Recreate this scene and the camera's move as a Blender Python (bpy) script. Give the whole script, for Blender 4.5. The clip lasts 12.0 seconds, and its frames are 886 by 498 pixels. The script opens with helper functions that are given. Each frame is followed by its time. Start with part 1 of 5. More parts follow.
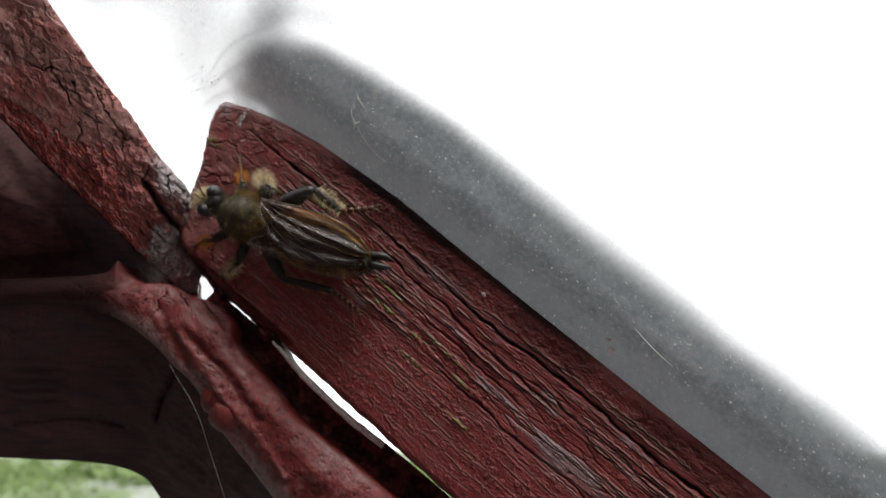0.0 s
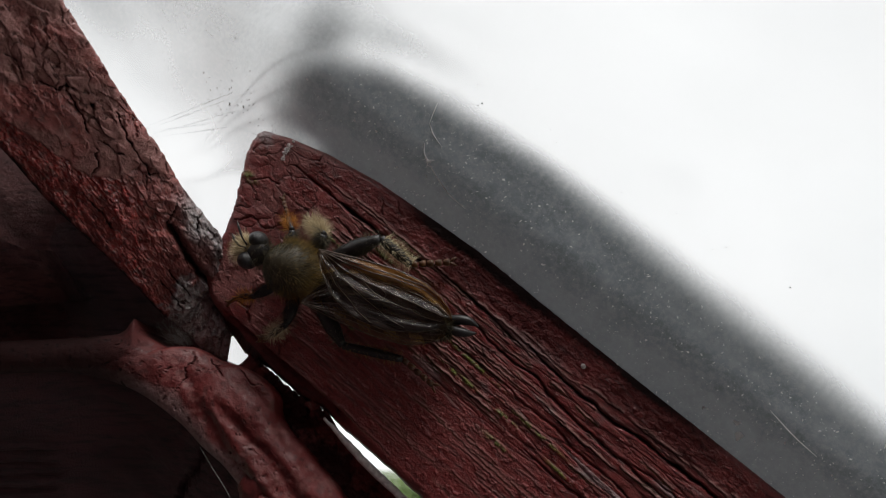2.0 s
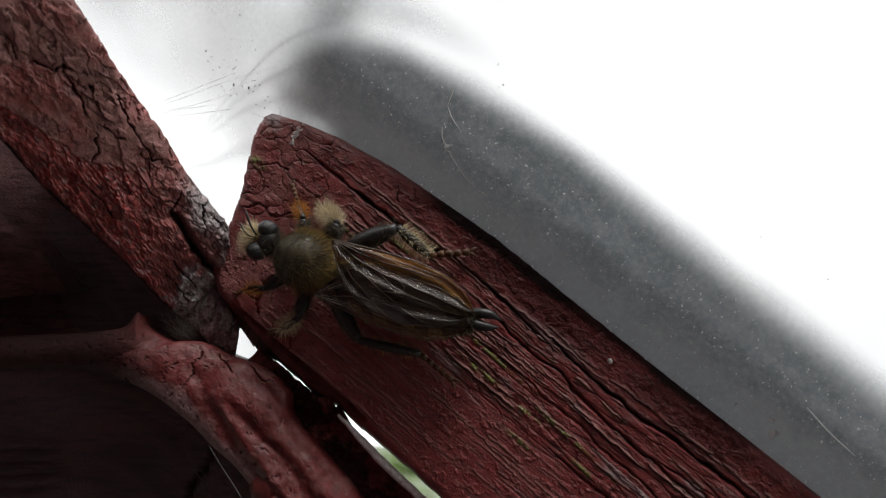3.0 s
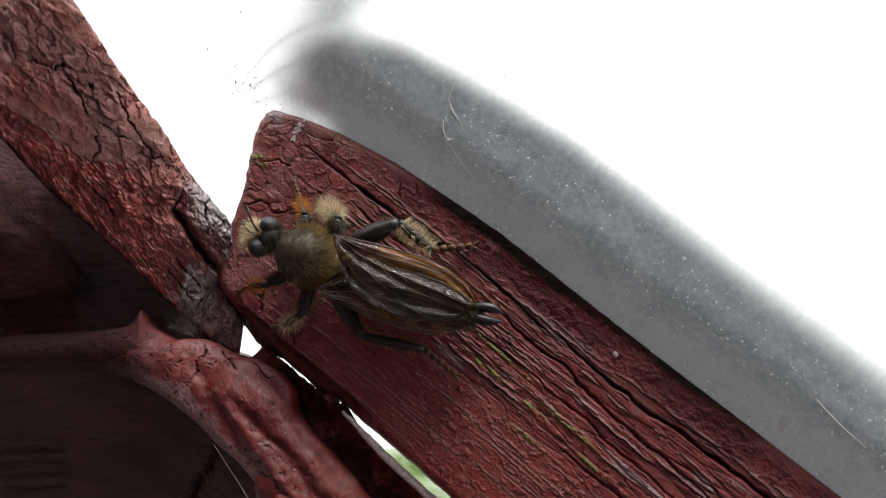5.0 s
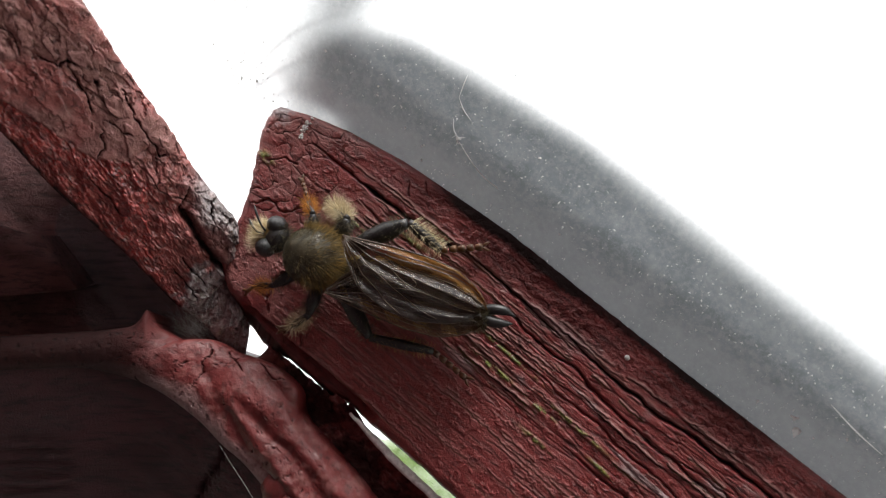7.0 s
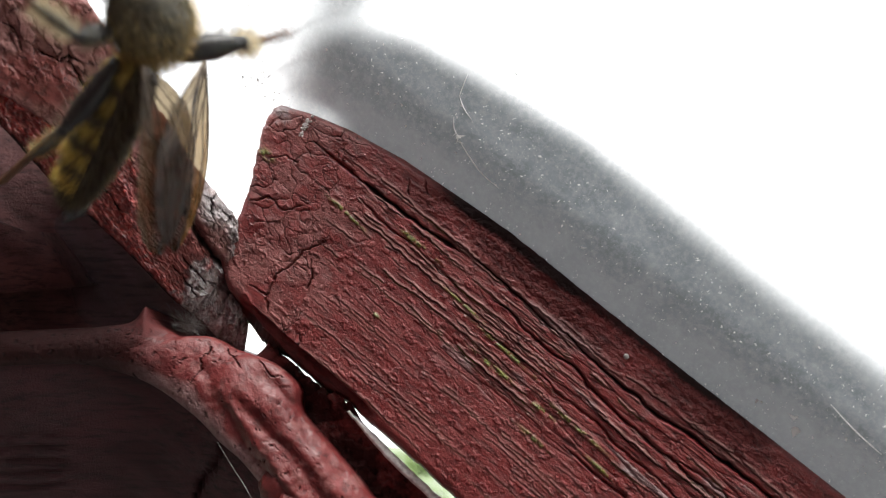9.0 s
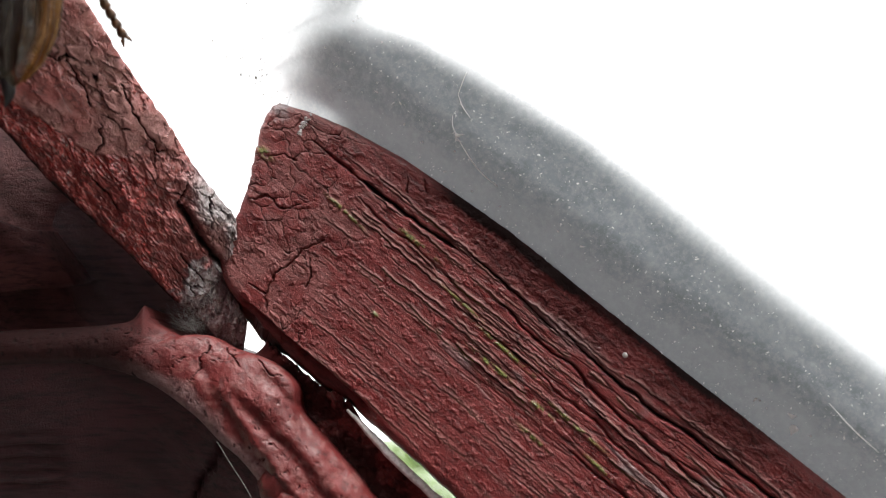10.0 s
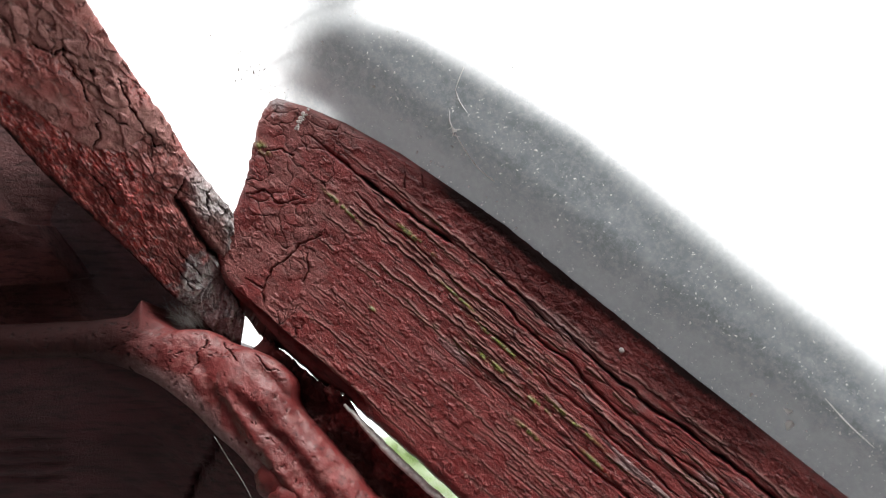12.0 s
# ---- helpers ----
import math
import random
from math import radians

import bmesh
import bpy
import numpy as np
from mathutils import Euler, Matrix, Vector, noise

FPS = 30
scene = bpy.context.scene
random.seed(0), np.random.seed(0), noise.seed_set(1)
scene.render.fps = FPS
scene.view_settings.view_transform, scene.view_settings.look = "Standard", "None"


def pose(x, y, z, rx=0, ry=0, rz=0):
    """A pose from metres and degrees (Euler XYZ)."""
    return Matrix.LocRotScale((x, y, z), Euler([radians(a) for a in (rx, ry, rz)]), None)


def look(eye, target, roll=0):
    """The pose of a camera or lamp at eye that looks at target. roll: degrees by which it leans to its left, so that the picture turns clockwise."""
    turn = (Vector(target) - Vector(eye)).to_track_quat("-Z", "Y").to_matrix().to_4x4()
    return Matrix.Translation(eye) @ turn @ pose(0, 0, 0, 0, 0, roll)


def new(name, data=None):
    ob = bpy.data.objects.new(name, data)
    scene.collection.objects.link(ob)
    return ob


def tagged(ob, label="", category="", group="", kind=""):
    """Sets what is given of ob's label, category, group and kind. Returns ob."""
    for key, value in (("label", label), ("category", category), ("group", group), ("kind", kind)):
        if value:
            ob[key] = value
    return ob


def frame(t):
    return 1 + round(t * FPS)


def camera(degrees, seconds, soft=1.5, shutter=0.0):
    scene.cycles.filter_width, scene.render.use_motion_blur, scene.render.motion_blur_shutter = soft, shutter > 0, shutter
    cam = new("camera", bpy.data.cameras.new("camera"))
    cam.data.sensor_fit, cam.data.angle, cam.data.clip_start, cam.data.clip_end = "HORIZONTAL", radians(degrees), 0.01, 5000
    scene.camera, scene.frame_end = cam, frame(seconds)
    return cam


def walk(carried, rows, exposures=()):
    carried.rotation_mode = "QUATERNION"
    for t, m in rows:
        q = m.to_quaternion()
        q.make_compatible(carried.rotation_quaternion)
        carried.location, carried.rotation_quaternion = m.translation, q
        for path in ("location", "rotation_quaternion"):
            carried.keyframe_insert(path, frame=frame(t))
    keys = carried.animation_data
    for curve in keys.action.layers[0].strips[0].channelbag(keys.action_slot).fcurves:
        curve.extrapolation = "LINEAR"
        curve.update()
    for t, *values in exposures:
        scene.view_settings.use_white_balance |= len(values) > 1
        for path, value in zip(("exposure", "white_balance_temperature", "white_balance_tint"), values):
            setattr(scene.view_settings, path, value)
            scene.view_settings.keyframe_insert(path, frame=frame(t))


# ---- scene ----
cam = camera(60.0, 12.0, soft=1.0, shutter=0.5)
# A small sensor's depth of field: the board is sharp, the nearer beam and the far garden go soft.
cam.data.dof.use_dof, cam.data.dof.focus_distance, cam.data.dof.aperture_fstop = True, 0.055, 52.0
# The small place is laid out in millimetres in the last camera's frame: x right, y ahead, z up.
EYE, TILT = 2.2, 13.5
BASE = pose(0, 0, EYE, TILT, 0, 0)
MM = 0.001
PATH = [
    (0.0, 13.37, -12.88, -4.27, 4.346, 1.198, 0.463),
    (0.5, 8.28, -9.73, -1.64, 2.256, 0.823, 0.664),
    (1.0, 2.55, -3.42, -1.47, 0.281, 2.253, 0.252),
    (1.5, 2.03, -3.59, -0.84, 0.011, 3.052, 0.082),
    (2.0, 1.56, -3.75, -0.85, -0.341, 2.529, -0.182),
    (2.5, 1.05, -3.61, -0.29, -0.519, 2.066, -0.084),
    (3.0, -0.39, -1.12, 0.17, -0.975, 0.785, -0.057),
    (5.0, 0.35, -0.73, -0.25, 0.016, 0.813, 0.66),
    (5.5, 0.11, -0.43, 0.08, 0.029, 0.515, 0.448),
    (6.0, -0.08, -0.21, 0.37, 0.029, 0.245, 0.474),
    (6.5, -0.19, 0.06, 0.4, 0.092, 0.189, 0.409),
    (7.0, -0.25, 0.0, 0.38, 0.08, 0.201, 0.346),
    (9.0, -0.26, 0.0, -0.29, 0.031, 0.777, 0.021),
    (9.5, -0.27, 0.05, -0.04, -0.006, 0.477, 0.025),
    (10.0, -0.27, 0.02, 0.07, -0.067, 0.295, 0.081),
    (10.5, -0.14, 0.06, -0.05, 0.026, 0.342, -0.005),
    (11.0, 0.02, 0.03, 0.05, 0.139, 0.133, 0.043),
    (11.5, 0.01, 0.0, -0.12, 0.069, 0.226, 0.065),
    (12.0, 0.0, 0.0, 0.0, 0.0, 0.0, 0.0),
]
EXPOSURES = [(0.0, -0.3), (0.5, -0.75), (1.0, -0.95), (1.5, -1.0), (2.5, -1.0), (3.0, -0.8), (5.0, 0.03), (7.0, 0.15), (9.0, 0.33), (12.0, 0.36)]
walk(cam, [(t, BASE @ pose(x * MM, y * MM, z * MM, 90 + pitch, roll, yaw)) for t, x, y, z, yaw, pitch, roll in PATH], EXPOSURES)

# ---- sky and sun ----
world = bpy.data.worlds.new("overcast_sky")
scene.world = world
world.use_nodes = True
wt = world.node_tree
sky = wt.nodes.new("ShaderNodeTexSky")
sky.sky_type, sky.sun_disc, sky.sun_elevation, sky.sun_rotation = "NISHITA", False, radians(63), radians(143)
sky.dust_density, sky.ozone_density = 4.0, 0.6
clouds = wt.nodes.new("ShaderNodeTexNoise")
clouds.inputs["Scale"].default_value, clouds.inputs["Detail"].default_value = 1.6, 3.0
cloud_ramp = wt.nodes.new("ShaderNodeValToRGB")
cloud_ramp.color_ramp.elements[0].position, cloud_ramp.color_ramp.elements[0].color = 0.3, (23.0, 23.7, 24.0, 1)
cloud_ramp.color_ramp.elements[1].position, cloud_ramp.color_ramp.elements[1].color = 0.6, (27.8, 28.0, 28.0, 1)
cover = wt.nodes.new("ShaderNodeMixRGB")
cover.inputs["Fac"].default_value = 0.95
wcoord = wt.nodes.new("ShaderNodeTexCoord")
wt.links.new(wcoord.outputs["Generated"], clouds.inputs["Vector"])
wt.links.new(clouds.outputs["Fac"], cloud_ramp.inputs["Fac"])
wt.links.new(sky.outputs["Color"], cover.inputs["Color1"])
wt.links.new(cloud_ramp.outputs["Color"], cover.inputs["Color2"])
wt.links.new(cover.outputs["Color"], wt.nodes["Background"].inputs["Color"])
wt.nodes["Background"].inputs["Strength"].default_value = 0.1

sun_data = bpy.data.lights.new("sun", "SUN")
sun_data.energy, sun_data.angle, sun_data.color = 4.0, radians(24), (1.0, 0.97, 0.93)
sun = new("sun", sun_data)
sun.matrix_world = look((2.4, -3.2, 10.2), (0, 0, 2.2))

# ---- materials ----


def material(name):
    m = bpy.data.materials.new(name)
    m.use_nodes = True
    return m, m.node_tree.nodes, m.node_tree.links, m.node_tree.nodes["Principled BSDF"]


def coords(nodes, links, scale):
    """Object coordinates times scale: 1000 gives millimetres."""
    c, mp = nodes.new("ShaderNodeTexCoord"), nodes.new("ShaderNodeMapping")
    mp.inputs["Scale"].default_value = scale
    links.new(c.outputs["Object"], mp.inputs["Vector"])
    return mp.outputs["Vector"]


def noise_tex(nodes, links, vec, scale, detail=4.0, rough=0.6, distort=0.0):
    n = nodes.new("ShaderNodeTexNoise")
    n.inputs["Scale"].default_value, n.inputs["Detail"].default_value = scale, detail
    n.inputs["Roughness"].default_value, n.inputs["Distortion"].default_value = rough, distort
    links.new(vec, n.inputs["Vector"])
    return n.outputs["Fac"]


def ramp(nodes, links, fac, p0, c0, p1, c1):
    r = nodes.new("ShaderNodeValToRGB")
    a, b = r.color_ramp.elements
    a.position, a.color, b.position, b.color = p0, (*c0, 1), p1, (*c1, 1)
    links.new(fac, r.inputs["Fac"])
    return r.outputs["Color"]


def mix(nodes, links, fac, c1, c2, blend="MIX"):
    m = nodes.new("ShaderNodeMixRGB")
    m.blend_type = blend
    for value, slot in ((fac, "Fac"), (c1, "Color1"), (c2, "Color2")):
        if isinstance(value, (int, float)):
            m.inputs[slot].default_value = value
        elif isinstance(value, tuple):
            m.inputs[slot].default_value = (*value, 1)
        else:
            links.new(value, m.inputs[slot])
    return m.outputs["Color"]


def math_node(nodes, links, op, a, b):
    m = nodes.new("ShaderNodeMath")
    m.operation, m.use_clamp = op, True
    for i, v in enumerate((a, b)):
        if isinstance(v, (int, float)):
            m.inputs[i].default_value = v
        else:
            links.new(v, m.inputs[i])
    return m.outputs[0]


def attribute(nodes, name):
    a = nodes.new("ShaderNodeAttribute")
    a.attribute_name = name
    return a.outputs["Fac"]


def add_bump(nodes, links, bsdf, height, strength, distance):
    b = nodes.new("ShaderNodeBump")
    b.inputs["Strength"].default_value, b.inputs["Distance"].default_value = strength, distance
    links.new(height, b.inputs["Height"])
    links.new(b.outputs["Normal"], bsdf.inputs["Normal"])


def painted_wood(name, stretch, light, mid, dark, gloss=(0.42, 0.75), bump=1.0, coat=0.0):
    """Old oxblood oil paint on timber, with bare grey wood, moss, chalk, grime, painted shade and painted sheen where
    the mesh says so.
    """
    m, nodes, links, bsdf = material(name)
    v = coords(nodes, links, stretch)
    iso = coords(nodes, links, (1000, 1000, 1000))
    broad = noise_tex(nodes, links, iso, 0.22, 5, 0.6)
    fine = noise_tex(nodes, links, v, 2.2, 6, 0.65, 0.4)
    speck = noise_tex(nodes, links, iso, 6.0, 4, 0.7)
    base = mix(nodes, links, ramp(nodes, links, broad, 0.36, (0, 0, 0), 0.66, (1, 1, 1)), mid, light)
    base = mix(nodes, links, ramp(nodes, links, fine, 0.34, (1, 1, 1), 0.52, (0, 0, 0)), base, dark)
    base = mix(nodes, links, ramp(nodes, links, speck, 0.62, (0, 0, 0), 0.78, (0.3, 0.3, 0.3)), base, tuple(min(0.8, 1.2 * c + 0.25 * light[0]) for c in light))
    wood = ramp(nodes, links, noise_tex(nodes, links, v, 4.0, 6, 0.7), 0.3, (0.16, 0.145, 0.148), 0.7, (0.52, 0.485, 0.49))
    bare = math_node(nodes, links, "MULTIPLY", attribute(nodes, "bare"), ramp(nodes, links, fine, 0.25, (0.25, 0.25, 0.25), 0.5, (1, 1, 1)))
    # Chalky paint, and on crests a painted sheen.
    base = mix(nodes, links, attribute(nodes, "chalk_sheen"), base, ramp(nodes, links, fine, 0.3, (0.19, 0.078, 0.071), 0.65, (0.34, 0.172, 0.157)))
    base = mix(nodes, links, bare, base, wood)
    # One mask carries crack grime and shade painted into the colour.
    base = mix(nodes, links, attribute(nodes, "grime_shade"), base, (0.022, 0.013, 0.013))
    green = ramp(nodes, links, speck, 0.3, (0.035, 0.042, 0.018), 0.7, (0.22, 0.235, 0.03))
    base = mix(nodes, links, attribute(nodes, "moss"), base, green)
    links.new(base, bsdf.inputs["Base Color"])
    rough = ramp(nodes, links, broad, 0.3, (gloss[0],) * 3, 0.7, (gloss[1],) * 3)
    dull = math_node(nodes, links, "MAXIMUM", attribute(nodes, "grime_shade"), math_node(nodes, links, "MULTIPLY", attribute(nodes, "chalk_sheen"), 0.6))
    links.new(mix(nodes, links, dull, rough, (0.85, 0.85, 0.85)), bsdf.inputs["Roughness"])
    pebble = noise_tex(nodes, links, iso, 3.2, 5, 0.7, 0.6)
    rough_here = ramp(nodes, links, noise_tex(nodes, links, iso, 0.5, 4, 0.6), 0.4, (0.1, 0.1, 0.1), 0.62, (0.75, 0.75, 0.75))
    height = mix(nodes, links, rough_here, mix(nodes, links, 0.55, fine, speck), pebble)
    add_bump(nodes, links, bsdf, height, 1.0, 0.00045 * bump)
    bsdf.inputs["Coat Roughness"].default_value = 0.14
    links.new(math_node(nodes, links, "MULTIPLY", ramp(nodes, links, dull, 0.0, (1, 1, 1), 0.7, (0, 0, 0)), coat), bsdf.inputs["Coat Weight"])
    links.new(ramp(nodes, links, dull, 0.2, (0.5, 0.5, 0.5), 0.8, (0.15, 0.15, 0.15)), bsdf.inputs["Specular IOR Level"])
    return m


def plain(name, c0, c1, rough, scale=2.0, bump=0.0, metal=0.0, sheen=0.0):
    m, nodes, links, bsdf = material(name)
    f = noise_tex(nodes, links, coords(nodes, links, (1000, 1000, 1000)), scale, 4, 0.6)
    links.new(ramp(nodes, links, f, 0.3, c0, 0.7, c1), bsdf.inputs["Base Color"])
    bsdf.inputs["Roughness"].default_value, bsdf.inputs["Metallic"].default_value = rough, metal
    if bump:
        add_bump(nodes, links, bsdf, f, bump, 0.00008)
    return m


def hair_material(name, c0, c1, backlit=0.4):
    m, nodes, links, bsdf = material(name)
    r = nodes.new("ShaderNodeNewGeometry")
    col = ramp(nodes, links, r.outputs["Random Per Island"], 0.1, c0, 0.9, c1)
    links.new(col, bsdf.inputs["Base Color"])
    bsdf.inputs["Roughness"].default_value = 0.45
    tr, mx = nodes.new("ShaderNodeBsdfTranslucent"), nodes.new("ShaderNodeMixShader")
    links.new(col, tr.inputs["Color"])
    mx.inputs["Fac"].default_value = backlit
    links.new(bsdf.outputs[0], mx.inputs[1])
    links.new(tr.outputs[0], mx.inputs[2])
    links.new(mx.outputs[0], nodes["Material Output"].inputs["Surface"])
    return m


def wing_material():
    """Smoky brown membrane, amber along the leading edge (attribute amber)."""
    m, nodes, links, bsdf = material("wing_membrane")
    f = noise_tex(nodes, links, coords(nodes, links, (1000, 1000, 1000)), 1.1, 4, 0.6)
    smoky = ramp(nodes, links, f, 0.35, (0.014, 0.012, 0.011), 0.7, (0.11, 0.095, 0.088))
    col = mix(nodes, links, attribute(nodes, "amber"), smoky, (0.22, 0.1, 0.02))
    links.new(col, bsdf.inputs["Base Color"])
    bsdf.inputs["Roughness"].default_value = 0.16
    add_bump(nodes, links, bsdf, f, 1.0, 0.0004)
    tr, mx = nodes.new("ShaderNodeBsdfTransparent"), nodes.new("ShaderNodeMixShader")
    tr.inputs["Color"].default_value = (0.66, 0.52, 0.34, 1)
    mx.inputs["Fac"].default_value = 0.68
    links.new(tr.outputs[0], mx.inputs[1])
    links.new(bsdf.outputs[0], mx.inputs[2])
    links.new(mx.outputs[0], nodes["Material Output"].inputs["Surface"])
    return m


def film_material():
    """Clear plastic with a painted milky grey haze (attribute haze) and painted streaks of sheen."""
    m, nodes, links, bsdf = material("hazy_plastic")
    v = coords(nodes, links, (1000, 1000, 1000))
    blotch = noise_tex(nodes, links, v, 0.25, 5, 0.62)
    grain = noise_tex(nodes, links, v, 2.6, 6, 0.8)
    # Sheen is painted in as lighter streaks, mottled by blotch and grain.
    col = ramp(nodes, links, attribute(nodes, "pale_marks"), 0.3, (0.125, 0.158, 0.182), 0.8, (0.44, 0.497, 0.54))
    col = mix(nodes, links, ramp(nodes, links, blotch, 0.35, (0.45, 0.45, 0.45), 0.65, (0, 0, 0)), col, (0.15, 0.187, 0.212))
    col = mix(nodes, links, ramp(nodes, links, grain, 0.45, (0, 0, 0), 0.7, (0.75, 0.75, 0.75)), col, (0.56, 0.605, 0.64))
    links.new(col, bsdf.inputs["Base Color"])
    bsdf.inputs["Roughness"].default_value = 0.35
    tl, both = nodes.new("ShaderNodeBsdfTranslucent"), nodes.new("ShaderNodeMixShader")
    tl.inputs["Color"].default_value = (0.13, 0.136, 0.142, 1)
    both.inputs["Fac"].default_value = 0.4
    links.new(bsdf.outputs[0], both.inputs[1])
    links.new(tl.outputs[0], both.inputs[2])
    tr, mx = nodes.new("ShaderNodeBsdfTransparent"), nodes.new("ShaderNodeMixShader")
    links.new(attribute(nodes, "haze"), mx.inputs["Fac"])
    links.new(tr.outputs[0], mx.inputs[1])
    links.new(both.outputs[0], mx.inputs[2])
    links.new(mx.outputs[0], nodes["Material Output"].inputs["Surface"])
    return m


RED_BOARD = painted_wood("oxblood_board_paint", (340, 1700, 1000), (0.235, 0.036, 0.034), (0.19, 0.023, 0.022), (0.09, 0.013, 0.013), (0.26, 0.48), 0.45, 0.3)
RED_BEAM = painted_wood("oxblood_beam_paint", (900, 900, 900), (0.38, 0.05, 0.041), (0.3, 0.028, 0.024), (0.12, 0.013, 0.012), (0.15, 0.36), 0.5, 0.8)
# The lip's red is darkened: shade from the beam above is in it.
RED_LIP = painted_wood("oxblood_thick_paint_shaded", (700, 700, 700), (0.16, 0.021, 0.02), (0.11, 0.013, 0.013), (0.07, 0.008, 0.008), (0.42, 0.6), 0.22, 0.06)
# Dark copy of the same red, with shade put into the colour.
RED_SHADED = painted_wood("oxblood_shade_toned", (120, 1200, 1200), (0.078, 0.026, 0.031), (0.054, 0.019, 0.023), (0.024, 0.012, 0.013), (0.6, 0.8))
# Lighter, greyer copy of the red that imitates lens haze over the hollow.
RED_HOLLOW = painted_wood("oxblood_haze_toned", (120, 1200, 1200), (0.28, 0.125, 0.125), (0.19, 0.085, 0.085), (0.08, 0.036, 0.038), (0.6, 0.8))
# Bare timber, whitened to stand for sky light through the slot.
PALE_EDGE = plain("weathered_whitened_timber", (0.45, 0.44, 0.43), (0.88, 0.87, 0.85), 0.8, 3.0, 0.8)
FILM = film_material()
DROPPING = plain("brown_dust_speck", (0.06, 0.05, 0.045), (0.2, 0.18, 0.17), 0.7)
SILK = plain("spider_silk", (0.3, 0.3, 0.3), (0.5, 0.5, 0.48), 0.6)
CHITIN = plain("black_chitin", (0.006, 0.006, 0.007), (0.018, 0.016, 0.016), 0.45, 3.0, 0.5)
CHITIN_BROWN = plain("brown_chitin", (0.03, 0.014, 0.007), (0.15, 0.06, 0.018), 0.4, 2.0, 0.3)
EYE_BLACK = plain("compound_eye", (0.012, 0.012, 0.013), (0.03, 0.03, 0.032), 0.3, 9.0, 0.9)
THORAX_SKIN = plain("olive_thorax_skin", (0.02, 0.018, 0.012), (0.09, 0.072, 0.038), 0.5, 1.2, 0.6)
ABDOMEN_SKIN = plain("abdomen_skin", (0.02, 0.015, 0.01), (0.08, 0.05, 0.015), 0.45, 0.8, 0.5)
FLECK = hair_material("white_dust_fleck", (0.75, 0.75, 0.75), (0.92, 0.92, 0.9), 0.6)
SCRATCH = hair_material("pale_scratch", (0.7, 0.7, 0.7), (0.85, 0.85, 0.85), 0.6)
HAIR_GOLD = hair_material("golden_hair", (0.1, 0.065, 0.02), (0.5, 0.34, 0.12))
HAIR_YELLOW = hair_material("yellow_hair", (0.4, 0.29, 0.06), (0.85, 0.66, 0.2))
HAIR_DARK = hair_material("olive_hair", (0.025, 0.023, 0.018), (0.2, 0.17, 0.1))
HAIR_PALE = hair_material("straw_hair", (0.5, 0.4, 0.22), (0.85, 0.76, 0.55))
HAIR_ORANGE = hair_material("orange_hair", (0.42, 0.16, 0.02), (0.8, 0.38, 0.08))
WING = wing_material()
VEIN = plain("wing_vein", (0.03, 0.02, 0.015), (0.16, 0.12, 0.09), 0.25)
LEAF = plain("green_leaf", (0.075, 0.125, 0.025), (0.14, 0.2, 0.05), 0.5, 0.02)
BARK = plain("shrub_bark", (0.08, 0.06, 0.04), (0.2, 0.16, 0.11), 0.8, 0.02)

# ---- mesh tools ----


def mesh_from(name, verts, faces, mat, smooth=True, attrs=None):
    me = bpy.data.meshes.new(name)
    me.from_pydata(np.asarray(verts, dtype=float).tolist(), [], faces if isinstance(faces, list) else faces.tolist())
    if smooth:
        me.polygons.foreach_set("use_smooth", [True] * len(me.polygons))
    for key, values in (attrs or {}).items():
        me.attributes.new(key, "FLOAT", "POINT").data.foreach_set("value", np.asarray(values, dtype=np.float32).ravel())
    me.materials.append(mat)
    me.update()
    return me


def part(name, me, parent=None, label="", m=None):
    ob = new(name, me)
    if parent is not None:
        ob.parent = parent
    if m is not None:
        ob.matrix_basis = m
    return tagged(ob, label)


def lattice(ix, iy, seed):
    h = (ix.astype(np.int64) * 374761393 + iy.astype(np.int64) * 668265263 + seed * 1442695041) & 0xFFFFFFFF
    h = ((h ^ (h >> 13)) * 1274126177) & 0xFFFFFFFF
    return ((h ^ (h >> 16)) & 0xFFFF) / 65535.0


def vnoise(x, y, seed=0):
    ix, iy = np.floor(x), np.floor(y)
    fx, fy = x - ix, y - iy
    fx, fy = fx * fx * (3 - 2 * fx), fy * fy * (3 - 2 * fy)
    a, b = lattice(ix, iy, seed), lattice(ix + 1, iy, seed)
    c, d = lattice(ix, iy + 1, seed), lattice(ix + 1, iy + 1, seed)
    return (a * (1 - fx) + b * fx) * (1 - fy) + (c * (1 - fx) + d * fx) * fy


def fbm(x, y, octaves=4, seed=0, gain=0.5):
    total, amp, norm = 0.0, 1.0, 0.0
    for k in range(octaves):
        total = total + amp * vnoise(x * 2 ** k, y * 2 ** k, seed + 17 * k)
        norm, amp = norm + amp, amp * gain
    return total / norm


def smooth(lo, hi, x):
    f = np.clip((x - lo) / (hi - lo), 0, 1)
    return f * f * (3 - 2 * f)


